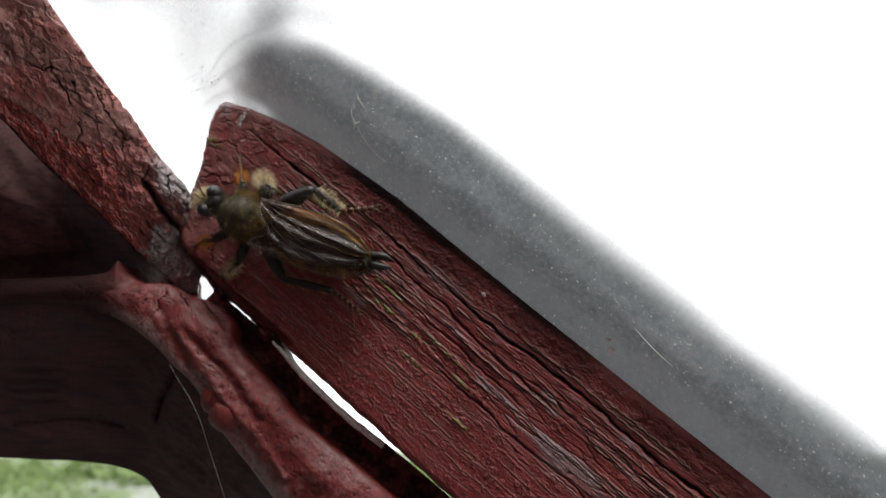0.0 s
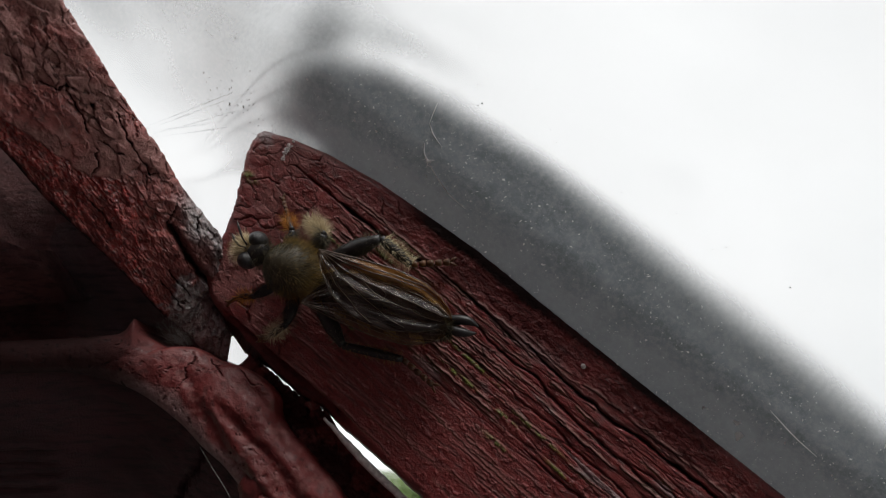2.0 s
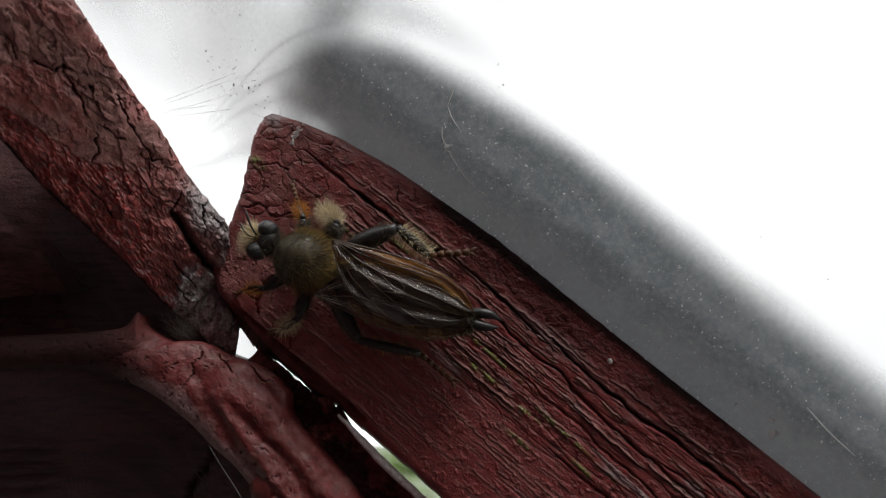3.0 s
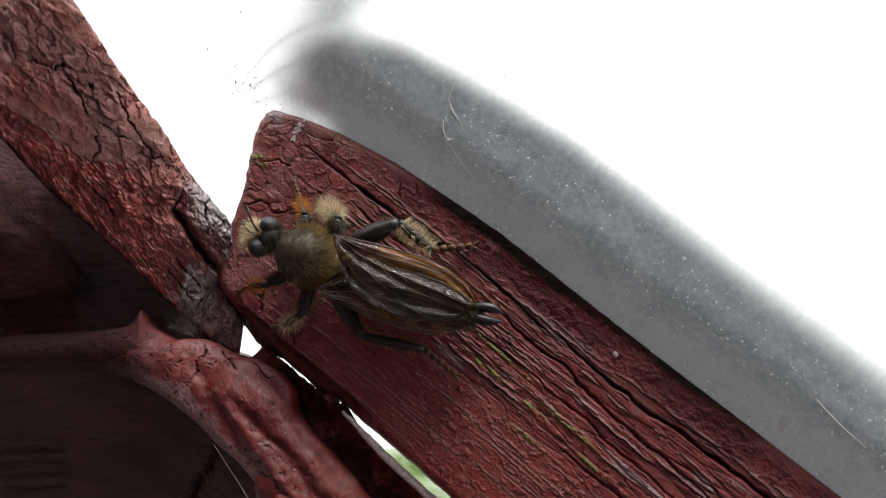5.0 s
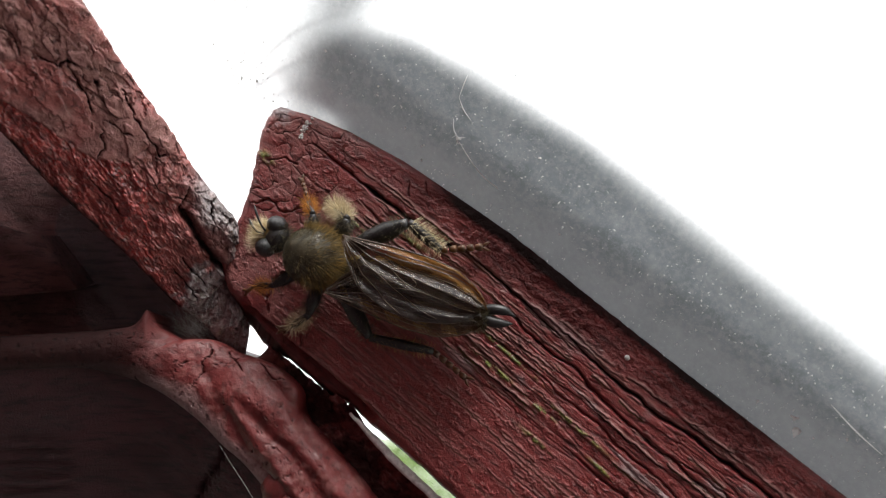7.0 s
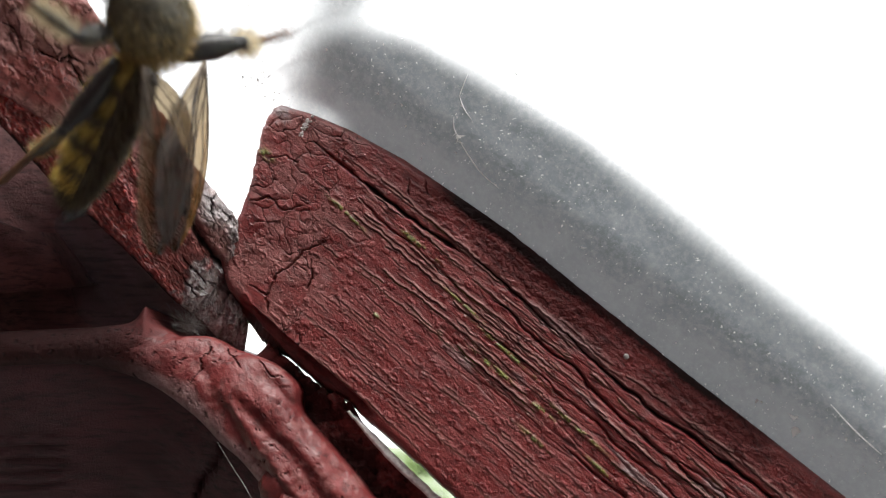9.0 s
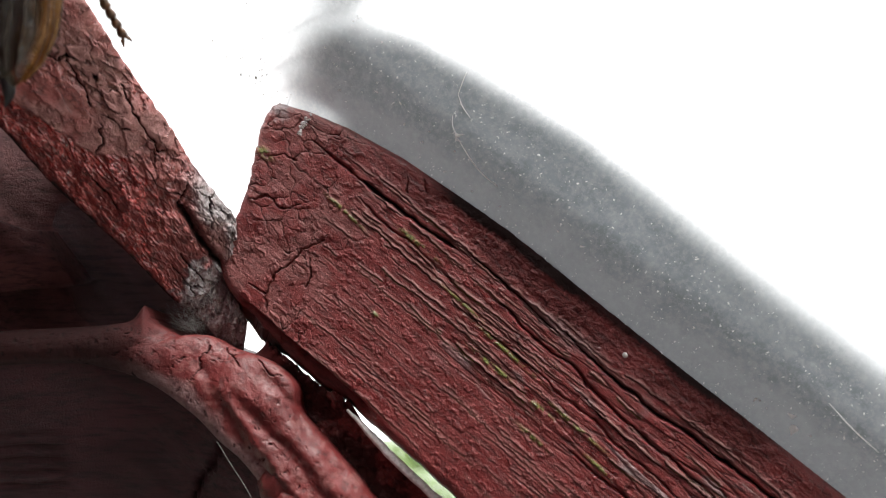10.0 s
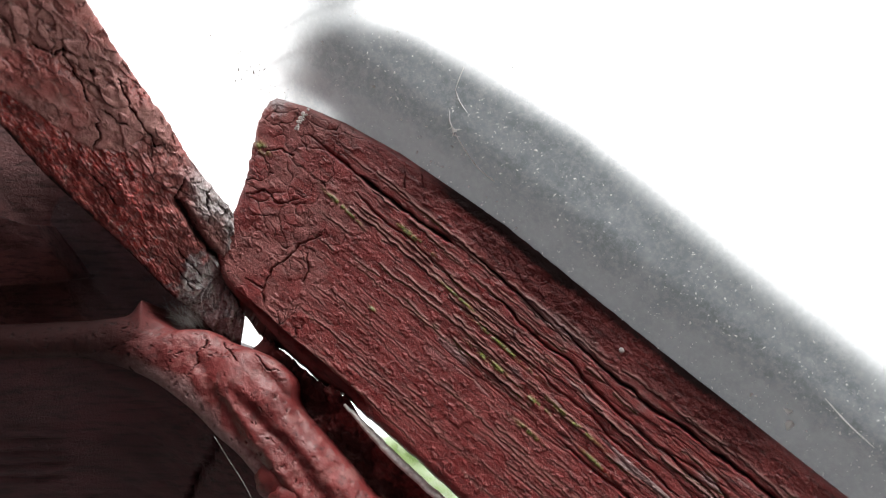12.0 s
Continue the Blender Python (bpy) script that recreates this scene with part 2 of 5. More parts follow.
def cells(x, y, size, seed, jitter=0.9, warp=0.35, lean=False):
    """Distance to the nearest border between scattered cells, in the units of x, each cell's own number and, if asked, a slope of its own."""
    x = x / size + warp * (fbm(x / size * 0.9, y / size * 0.9, 3, seed + 5) - 0.5)
    y = y / size + warp * (fbm(x * 0.9 + 40, y / size * 0.9, 3, seed + 6) - 0.5)
    f1, f2 = np.full(x.shape, 9.0), np.full(x.shape, 9.0)
    own, tilt = np.zeros(x.shape), np.zeros(x.shape)
    for dx in (-1, 0, 1):
        for dy in (-1, 0, 1):
            cx, cy = np.floor(x) + dx, np.floor(y) + dy
            px, py = cx + 0.5 + jitter * (lattice(cx, cy, seed) - 0.5), cy + 0.5 + jitter * (lattice(cx, cy, seed + 1) - 0.5)
            d = np.hypot(px - x, py - y)
            near = d < f1
            f2 = np.where(near, f1, np.minimum(f2, d))
            own = np.where(near, lattice(cx, cy, seed + 2), own)
            if lean:
                an = 2 * np.pi * lattice(cx, cy, seed + 3)
                tilt = np.where(near, (x - px) * np.cos(an) + (y - py) * np.sin(an), tilt)
            f1 = np.where(near, d, f1)
    return ((f2 - f1) * size, own, tilt * size) if lean else ((f2 - f1) * size, own)


def spline(points, count):
    """A smooth curve of count points through the control points."""
    p = np.asarray(points, dtype=float)
    k = np.concatenate([[0], np.cumsum(np.linalg.norm(np.diff(p, axis=0), axis=1) ** 0.5)])
    tangents = np.gradient(p, k, axis=0)
    u = np.linspace(0, k[-1], count * 4)
    i = np.clip(np.searchsorted(k, u, side="right") - 1, 0, len(k) - 2)
    h = (k[i + 1] - k[i])[:, None]
    s = ((u - k[i]) / (k[i + 1] - k[i]))[:, None]
    q = (2 * s ** 3 - 3 * s ** 2 + 1) * p[i] + (s ** 3 - 2 * s ** 2 + s) * h * tangents[i] + (3 * s ** 2 - 2 * s ** 3) * p[i + 1] + (s ** 3 - s ** 2) * h * tangents[i + 1]
    length = np.concatenate([[0], np.cumsum(np.linalg.norm(np.diff(q, axis=0), axis=1))])
    even = np.linspace(0, length[-1], count)
    return np.stack([np.interp(even, length, q[:, c]) for c in range(3)], 1)


def grid_faces(rows, cols):
    i = np.arange(rows * cols).reshape(rows, cols)
    return np.stack([i[:-1, :-1], i[:-1, 1:], i[1:, 1:], i[1:, :-1]], -1).reshape(-1, 4)


def patch(name, top, bottom, ns, nt, mat, relief, bulge=0.0, back_top=(0, 3, 0), back_bottom=(0, 3, 0), back_start=(0, 3, 0), back_end=(0, 3, 0), jag=0.0, jag_end=99.0, peak=None):
    """A worked timber surface between two edges, with its sides turned away from the viewer. relief(s, t, sn, tn, x, z) in millimetres
    gives (height, attributes); sn and tn run from 0 to 1."""
    a, b = spline(top, ns), spline(bottom, ns)
    tn = np.linspace(0, 1, nt)[:, None]
    p = a[None] * (1 - tn[..., None]) + b[None] * tn[..., None]
    along = np.linspace(0, 60, ns)
    near_top = ((1 - tn) ** 8)
    p[..., 2] += near_top * jag * (fbm(along * 3.4, along * 0 + 1, 3, 601, 0.6) - 0.5) * smooth(jag_end, jag_end - 0.8, p[..., 0])
    if peak:
        p[..., 2] += (1 - tn) ** 5 * peak[2] * np.exp(-np.abs((p[..., 0] - peak[0]) / peak[1]) ** 1.4)
    du, dv = np.gradient(p, axis=1), np.gradient(p, axis=0)
    nrm = np.cross(du, dv)
    nrm /= np.linalg.norm(nrm, axis=2, keepdims=True) + 1e-9
    nrm *= np.where(nrm[..., 1:2] > 0, -1, 1)
    way = (a[-1] - a[0]) / np.linalg.norm(a[-1] - a[0])
    across = np.cross(nrm.mean(axis=(0, 1)), way)
    across *= np.sign((across * (b.mean(0) - a.mean(0))).sum()) / np.linalg.norm(across)
    s, t = (p - a[0]) @ way, (p - a[0]) @ across
    sn = np.broadcast_to(np.linspace(0, 1, ns)[None], s.shape)
    tt = np.broadcast_to(tn, s.shape)
    h, attrs = relief(s, t, sn, tt, p[..., 0], p[..., 2])
    p = p + nrm * (h + bulge * np.sqrt(np.clip(1 - (2 * tt - 1) ** 2, 0, 1)))[..., None]
    steps = (0.12, 0.4, 1.0)
    k = len(steps)
    p = np.pad(p, ((k, k), (k, k), (0, 0)), mode="edge")
    for j, w in enumerate(steps):
        p[k - 1 - j, :] += np.array(back_top) * w
        p[-k + j, :] += np.array(back_bottom) * w
        p[:, k - 1 - j] += np.array(back_start) * w
        p[:, -k + j] += np.array(back_end) * w
    attrs = {key: np.pad(v, k, mode="edge") for key, v in attrs.items()}
    return mesh_from(name, p.reshape(-1, 3) * MM, grid_faces(p.shape[0], p.shape[1]), mat, True, attrs)


def tube(points, radii, sides=8, count=None):
    """Vertices and faces of a tapering closed tube along points (any unit)."""
    c = spline(points, count) if count else np.asarray(points, dtype=float)
    r = np.interp(np.linspace(0, 1, len(c)), np.linspace(0, 1, len(radii)), radii)
    d = np.gradient(c, axis=0)
    d /= np.linalg.norm(d, axis=1, keepdims=True) + 1e-12
    ref = np.array([0.13, 0.31, 0.94]) if abs(d[:, 2]).max() < 0.9 else np.array([0.94, 0.31, 0.13])
    u = np.cross(d, ref)
    u /= np.linalg.norm(u, axis=1, keepdims=True) + 1e-12
    w = np.cross(d, u)
    ang = np.linspace(0, 2 * np.pi, sides, endpoint=False)
    v = c[:, None] + r[:, None, None] * (np.cos(ang)[None, :, None] * u[:, None] + np.sin(ang)[None, :, None] * w[:, None])
    n = len(c)
    faces = [(i * sides + j, i * sides + (j + 1) % sides, (i + 1) * sides + (j + 1) % sides, (i + 1) * sides + j) for i in range(n - 1) for j in range(sides)]
    faces += [tuple(range(sides))[::-1], tuple((n - 1) * sides + j for j in range(sides))]
    return v.reshape(-1, 3), faces


def join(pieces):
    verts, faces, base = [], [], 0
    for v, f in pieces:
        verts.append(np.asarray(v, dtype=float))
        faces += [tuple(base + int(i) for i in q) for q in f]
        base += len(v)
    return np.concatenate(verts), faces


def ball(centre, radii, rings=14, sides=20, wobble=0.0, seed=0):
    th = np.linspace(0, np.pi, rings)[:, None]
    ph = np.linspace(0, 2 * np.pi, sides, endpoint=False)[None]
    n = np.stack([np.cos(th) * np.ones_like(ph), np.sin(th) * np.cos(ph), np.sin(th) * np.sin(ph)], -1)
    k = 1 + wobble * (fbm(n[..., 0] * 3 + 9, n[..., 1] * 3 + n[..., 2] * 2 + 9, 3, seed) - 0.5)
    v = np.array(centre) + n * np.array(radii) * k[..., None]
    i = np.arange(rings * sides).reshape(rings, sides)
    j = np.roll(i, -1, axis=1)
    return v.reshape(-1, 3), np.stack([i[:-1], i[1:], j[1:], j[:-1]], -1).reshape(-1, 4).tolist()


def hairs(roots, ways, length, width, rng, droop=(0, 0, 0)):
    """One thin tapering blade for each root."""
    n = len(roots)
    ways = ways / (np.linalg.norm(ways, axis=1, keepdims=True) + 1e-9)
    side = np.cross(ways, rng.normal(size=(n, 3)))
    side /= np.linalg.norm(side, axis=1, keepdims=True) + 1e-9
    ln = (length * rng.uniform(0.55, 1.15, n))[:, None]
    mid = roots + ways * ln * 0.55 + np.array(droop) * ln * 0.12
    tip = roots + ways * ln + np.array(droop) * ln * 0.4 + rng.normal(size=(n, 3)) * ln * 0.06
    w = width * 0.5
    v = np.stack([roots - side * w, roots + side * w, mid + side * w * 0.8, mid - side * w * 0.8, tip], 1).reshape(-1, 3)
    b = np.arange(n) * 5
    quads = np.stack([b, b + 1, b + 2, b + 3], 1).tolist()
    tris = np.stack([b + 3, b + 2, b + 4], 1).tolist()
    return v, quads + tris


# ---- ground and distance ----
def build_ground():
    r = np.concatenate([[0], np.geomspace(0.6, 3000, 60)])
    an = np.linspace(0, 2 * np.pi, 97)[:-1]
    x, y = r[:, None] * np.cos(an), r[:, None] * np.sin(an)
    z = np.where(r[:, None] < 60, 0.06 * (fbm(x * 0.7 + 90, y * 0.7 + 90, 4, 8) - 0.5), 0.0)
    i = np.arange(x.size).reshape(x.shape)
    j = np.roll(i, -1, axis=1)
    me_faces = np.stack([i[:-1], i[1:], j[1:], j[:-1]], -1).reshape(-1, 4)
    m, nodes, links, bsdf = material("grass_and_gravel")
    v = coords(nodes, links, (1, 1, 1))
    grass = ramp(nodes, links, noise_tex(nodes, links, v, 3.0, 6, 0.7), 0.3, (0.05, 0.09, 0.018), 0.7, (0.12, 0.18, 0.045))
    gravel = ramp(nodes, links, noise_tex(nodes, links, v, 25.0, 4, 0.7), 0.3, (0.15, 0.15, 0.145), 0.7, (0.32, 0.32, 0.31))
    links.new(mix(nodes, links, ramp(nodes, links, noise_tex(nodes, links, v, 0.35, 4, 0.6), 0.46, (0, 0, 0), 0.57, (1, 1, 1)), grass, gravel), bsdf.inputs["Base Color"])
    near = nodes.new("ShaderNodeVectorMath")
    near.operation = "LENGTH"
    links.new(v, near.inputs[0])
    # Unseen grey paving is added near by so the gloss mirrors no green.
    paved = ramp(nodes, links, math_node(nodes, links, "DIVIDE", near.outputs["Value"], 10.0), 0.28, (1, 1, 1), 0.36, (0, 0, 0))
    slabs = ramp(nodes, links, noise_tex(nodes, links, v, 9.0, 5, 0.7), 0.3, (0.06, 0.06, 0.062), 0.7, (0.13, 0.128, 0.125))
    lawn = bsdf.inputs["Base Color"].links[0].from_socket
    links.new(mix(nodes, links, paved, lawn, slabs), bsdf.inputs["Base Color"])
    bsdf.inputs["Roughness"].default_value = 0.95
    ob = part("ground", mesh_from("ground", np.stack([x, y, z], -1).reshape(-1, 3), me_faces, m))
    tagged(ob, "green lawn, with grey paving added near the viewer", "ground", kind="structure")


def leaves(centre, radii, count, size, rng):
    p = rng.normal(size=(count, 3))
    p = p / np.linalg.norm(p, axis=1, keepdims=True) * rng.uniform(0.45, 1.0, (count, 1)) ** 0.5
    lump = 0.75 + 0.5 * fbm(p[:, 0] * 2 + 7, p[:, 1] * 2 + p[:, 2] * 2 + 7, 3, 4)
    p = np.array(centre) + p * lump[:, None] * np.array(radii)
    a = rng.normal(size=(count, 3))
    a /= np.linalg.norm(a, axis=1, keepdims=True)
    b = np.cross(a, rng.normal(size=(count, 3)))
    b /= np.linalg.norm(b, axis=1, keepdims=True)
    s = size * rng.uniform(0.6, 1.3, (count, 1))
    v = np.stack([p - a * s, p + b * s * 0.45 - a * s * 0.1, p + a * s, p - b * s * 0.45 - a * s * 0.1], 1).reshape(-1, 3)
    k = np.arange(count)[:, None] * 4
    return v, (k + np.array([[0, 1, 2, 3]])).tolist()


def build_shrub(x, y, height, spread, seed):
    rng = np.random.default_rng(seed)
    shrub = new("shrub")
    shrub.matrix_basis = pose(x, y, 0)
    tagged(shrub, "leafy light green shrub growing on the lawn", "shrub", "garden shrubs")
    stems = []
    for k in range(5):
        an = k * 1.26 + rng.uniform(0, 0.6)
        end = (spread * 0.6 * math.cos(an), spread * 0.6 * math.sin(an), height * 0.8)
        stems.append(tube([(0.05 * math.cos(an), 0.05 * math.sin(an), -0.05), (end[0] * 0.4, end[1] * 0.4, height * 0.35), end], [0.035, 0.022, 0.008], 6, 8))
    part("trunk", mesh_from("trunk", *join(stems), BARK), shrub)
    part("crown", mesh_from("crown", *leaves((0, 0, height * 0.58), (spread, spread, height * 0.45), 7500, 0.026, rng), LEAF, False), shrub)


def build_far_hedge():
    rng = np.random.default_rng(12)
    pieces = []
    for k in range(60):
        an = radians(15 + 2.5 * k)
        d = 55 + 6 * math.sin(k * 1.7)
        pieces.append(leaves((d * math.cos(an), d * math.sin(an), 0.7), (2.6, 2.6, 0.8 + 0.3 * math.sin(k * 2.3)), 220, 0.35, rng))
    hedge = part("hedge", mesh_from("hedge", *join(pieces), LEAF, False))
    tagged(hedge, "long distant green hedge beyond the lawn", "hedge", kind="stuff")


def build_blocking_wall():
    """An unseen timber wall, added behind the viewer to block light and shade the hollow."""
    verts, faces = [], []
    for k in range(27):
        x0 = -4.4 + k * 0.184
        for dx, dy in ((0.0, 0.0), (0.004, 0.012), (0.174, 0.012), (0.178, 0.0)):
            verts += [(x0 + dx, -0.42 + dy, 0.0), (x0 + dx, -0.42 + dy, 2.8)]
        b = len(verts) - 8
        faces += [(b, b + 2, b + 3, b + 1), (b + 2, b + 4, b + 5, b + 3), (b + 4, b + 6, b + 7, b + 5), (b + 1, b + 3, b + 5, b + 7)]
    wall = part("wall_blocker", mesh_from("wall_blocker", verts, faces, RED_SHADED, False))
    tagged(wall, "added dark red boarded wall that blocks light behind the viewer", "wall", kind="structure")
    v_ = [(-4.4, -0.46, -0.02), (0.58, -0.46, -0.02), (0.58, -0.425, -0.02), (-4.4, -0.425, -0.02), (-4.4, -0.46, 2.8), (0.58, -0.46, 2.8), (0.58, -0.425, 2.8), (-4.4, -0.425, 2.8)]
    part("wall_core", mesh_from("wall_core", v_, [(0, 1, 2, 3), (4, 7, 6, 5), (0, 4, 5, 1), (1, 5, 6, 2), (2, 6, 7, 3), (3, 7, 4, 0)], RED_SHADED, False), wall)


build_ground()
build_blocking_wall()
for sx, sy, sh, ss, seed in ((-3.6, 6.2, 2.0, 1.1, 1), (-2.4, 7.6, 1.9, 0.9, 2), (-5.6, 8.4, 2.2, 1.3, 3), (-0.6, 9.5, 1.9, 0.9, 4)):
    build_shrub(sx, sy, sh, ss, seed)
build_far_hedge()

# ---- the sloping board ----
BO, BE, BA, BN = (Vector(v) for v in ((-12.562, 57.053, 11.05), (0.7714, -0.192, -0.6067), (-0.6177, 0.0033, -0.7864), (-0.1531, -0.9814, 0.116)))
BOARD = BASE @ Matrix(((BE.x, -BA.x, BN.x, BO.x * MM), (BE.y, -BA.y, BN.y, BO.y * MM), (BE.z, -BA.z, BN.z, BO.z * MM), (0, 0, 0, 1)))


def crack(s, t, s0, t0, s1, t1, width, depth, seed, wave=0.35):
    """A wandering split along the grain: its depth at each place."""
    u = (s - s0) / (s1 - s0)
    line = t0 + (t1 - t0) * u + wave * (fbm(s * 0.35, s * 0 + seed, 4, seed) - 0.5) * 2
    w = width * smooth(0, 0.12, u) * smooth(1.0, 0.85, u) * (0.4 + 1.2 * fbm(s * 0.8, s * 0 + 3, 3, seed + 3))
    return depth * np.exp(-((t - line) / (w + 1e-3)) ** 2) * (w > 0.01)


FISSURES = [
    [(9.2, 12.0), (8.4, 11.4), (8.0, 9.9), (8.3, 8.9), (8.5, 7.0), (9.2, 5.6)],
    [(8.4, 11.4), (6.9, 11.5)], [(3.0, 6.6), (3.9, 5.6), (5.2, 5.8), (6.2, 4.6)], [(2.0, 3.4), (2.9, 2.4), (3.9, 2.3)],
    [(12.4, -2.3), (13.1, -1.7)], [(11.4, -1.6), (12.1, -0.9)], [(10.4, 9.0), (10.2, 8.2), (9.3, 7.4)],
]


def fissure(s, t, points, width, depth, seed):
    """A ragged crack through the paint along a bent line."""
    ws = s + 0.6 * (fbm(s * 1.4, t * 1.4, 5, seed, 0.62) - 0.5)
    wt = t + 0.6 * (fbm(s * 1.4 + 30, t * 1.4, 5, seed, 0.62) - 0.5)
    best = np.full(s.shape, 9.0)
    for (s0, t0), (s1, t1) in zip(points[:-1], points[1:]):
        ds, dt = s1 - s0, t1 - t0
        u = np.clip(((ws - s0) * ds + (wt - t0) * dt) / (ds * ds + dt * dt), 0, 1)
        best = np.minimum(best, np.hypot(ws - s0 - u * ds, wt - t0 - u * dt))
    return depth * np.exp(-(best / (width * (0.5 + fbm(s * 1.5, t * 1.5, 2, seed + 2)))) ** 2)


def board_relief(s, t):
    """Height and wear of the board's face in millimetres; s runs along the grain from the sawn end, t down from the top corner."""
    from_end = s - 0.45 * t
    grown = smooth(6.0, 12.0, from_end + 3.0 * (fbm(s * 0.4, t * 0.4, 3, 91) - 0.5))
    crackle = 1 - grown
    wander = t + 0.4 * (fbm(s * 0.09, t * 0.12, 3, 11) - 0.5) - 0.012 * s
    h = 0.4 * (fbm(s * 0.12, t * 0.14, 3, 51) - 0.5) + 0.10 * (fbm(s * 0.5, t * 0.7, 3, 52) - 0.5)
    fibres = fbm(s * 0.35, wander * 6.5, 4, 56, 0.6)
    blisters = np.abs(fbm(s * 1.6, t * 2.4, 3, 55) - 0.5)
    patchy = smooth(0.4, 0.62, fbm(s * 0.22, t * 0.5, 3, 57))
    h += grown * (0.03 + 0.03 * smooth(9, 5, t)) * (fibres - 0.5) + grown * patchy * 0.05 * smooth(10, 5, t) * (0.25 - blisters) + 0.06 * (fbm(s * 3.0, t * 4.0, 3, 53) - 0.5) + 0.10 * smooth(0.62, 0.74, fbm(s * 2.2, t * 3.0, 3, 60))
    a = fbm(s * 0.05, wander * 1.3, 3, 21, 0.55)
    h += 0.08 * (a - 0.5) * grown
    # paint broken into small plates at the sawn end
    wide, own = cells(s * 0.8, t, 1.75, 31, 1.0, 1.3)
    fine, own2 = cells(s * 0.9, t, 0.75, 35, 1.0, 1.2)
    some = smooth(0.5, 0.58, fbm(s * 0.35, t * 0.35, 3, 44))
    some2 = smooth(0.44, 0.54, fbm(s * 0.45, t * 0.45, 3, 45))
    plates = -0.16 * smooth(0.05, 0.0, wide) * some - 0.09 * smooth(0.04, 0.0, fine) * some2
    plates += 0.03 * smooth(0.0, 0.5, wide) * some + 0.05 * (own2 - 0.5) * some2 + 0.04 * (own - 0.5) * some + 0.12 * (fbm(s * 1.1, t * 1.1, 3, 58) - 0.5)
    h += 1.7 * crackle * plates
    # crusts and thin splits along the grain
    rng = np.random.default_rng(44)
    dark = np.zeros(s.shape)
    crusts = np.zeros(s.shape)
    for k in range(150):
        s0 = 8 + 54 * rng.random()
        t0 = -0.4 + 13.4 * rng.random() ** 1.25
        ln = 3.5 + 12 * rng.random() ** 2
        size = (0.35 + 0.65 * rng.random()) * (1.0 if t0 < 6 else 0.34)
        win = (s > s0 - ln) & (s < s0 + ln) & (np.abs(t - t0) < 2.2)
        ss, tt = s[win], t[win]
        line = t0 + 0.02 * (ss - s0) + 0.5 * (fbm(ss * 0.2, ss * 0 + k, 3, 300 + k) - 0.5) + 0.24 * (fbm(ss * 1.9, ss * 0 + k, 4, 400 + k, 0.62) - 0.5)
        keep = smooth(0.42, 0.5, fbm(ss * 0.45, ss * 0 + 7, 3, 500 + k))
        fade = smooth(ln, ln * 0.5, np.abs(ss - s0)) * size * smooth(5.0, 9.0, ss - 0.45 * tt)
        d = tt - line
        lift = 0.04 * np.exp(-np.abs(d) / 0.3) * (d < 0) + 0.01 * np.exp(-d / 0.3) * (d >= 0)
        curl = 0.17 * np.exp(-((d + 0.085) / 0.055) ** 2) * (0.4 + fbm(ss * 2.6, ss * 0, 2, 450 + k))
        cut = np.exp(-((d - 0.015) / 0.045) ** 2)
        h[win] += fade * (0.2 + 0.8 * keep) * (lift + curl * keep) - 0.22 * fade * cut * (0.12 + 0.88 * keep)
        dark[win] = np.maximum(dark[win], fade * cut * keep)
        crusts[win] = np.maximum(crusts[win], fade * keep * np.exp(-((d + 0.10) / 0.12) ** 2))
    # torn, deeply grained stretch beside the long split
    torn = smooth(17, 24, s) * smooth(4.2, 2.2, np.abs(t - 3.2) + 1.6 * (fbm(s * 0.12, t * 0.4, 2, 5) - 0.5))
    sliver, own3 = cells(s * 0.11, wander + 0.12 * (fbm(s * 1.1, t * 1.5, 3, 38) - 0.5), 0.55, 36)
    h += torn * (0.12 * (own3 - 0.5) - 0.10 * smooth(0.09, 0.0, sliver))
    deep = np.zeros(s.shape)
    for row in ((3.5, 0.5, 12.0, 0.4, 0.08, 0.4, 1), (8.5, 0.55, 17.8, 0.1, 0.12, 0.7, 2), (18.5, 0.1, 27.0, 0.5, 0.09, 0.5, 3), (26.0, 0.35, 60.0, 0.5, 0.1, 0.6, 4),
                (9.0, 1.7, 20.0, 2.2, 0.06, 0.3, 5), (22.0, 3.2, 40.0, 4.2, 0.06, 0.28, 6), (21.0, 1.3, 42.0, 2.7, 0.08, 0.42, 7), (36.0, 2.0, 60.0, 2.4, 0.07, 0.3, 11),
                (30.0, 6.0, 60.0, 7.0, 0.07, 0.3, 10)):
        deep = deep + crack(s, t + 0.14 * (fbm(s * 2.0, t * 2.0, 3, 59) - 0.5), *row)
    for k, line in enumerate(FISSURES):
        deep = deep + fissure(s, t, line, 0.05, 0.34, 700 + k)
    h = 0.6 * h - deep
    # finely crazed strip above the long split
    gritty = smooth(0.4, -0.8, t + 0.8 * (fbm(s * 0.3, t, 3, 61) - 0.5)) * smooth(9, 15, s)
    craze, own5 = cells(s * 0.75, t, 0.42, 63, 1.0, 1.2)
    h += gritty * (0.06 * (own5 - 0.5) - 0.07 * smooth(0.07, 0.0, craze) * smooth(0.45, 0.6, fbm(s * 0.6, t * 0.9, 3, 64)) + 0.2 * (fbm(s * 1.6, t * 2.2, 3, 62) - 0.5))
    moss = 0
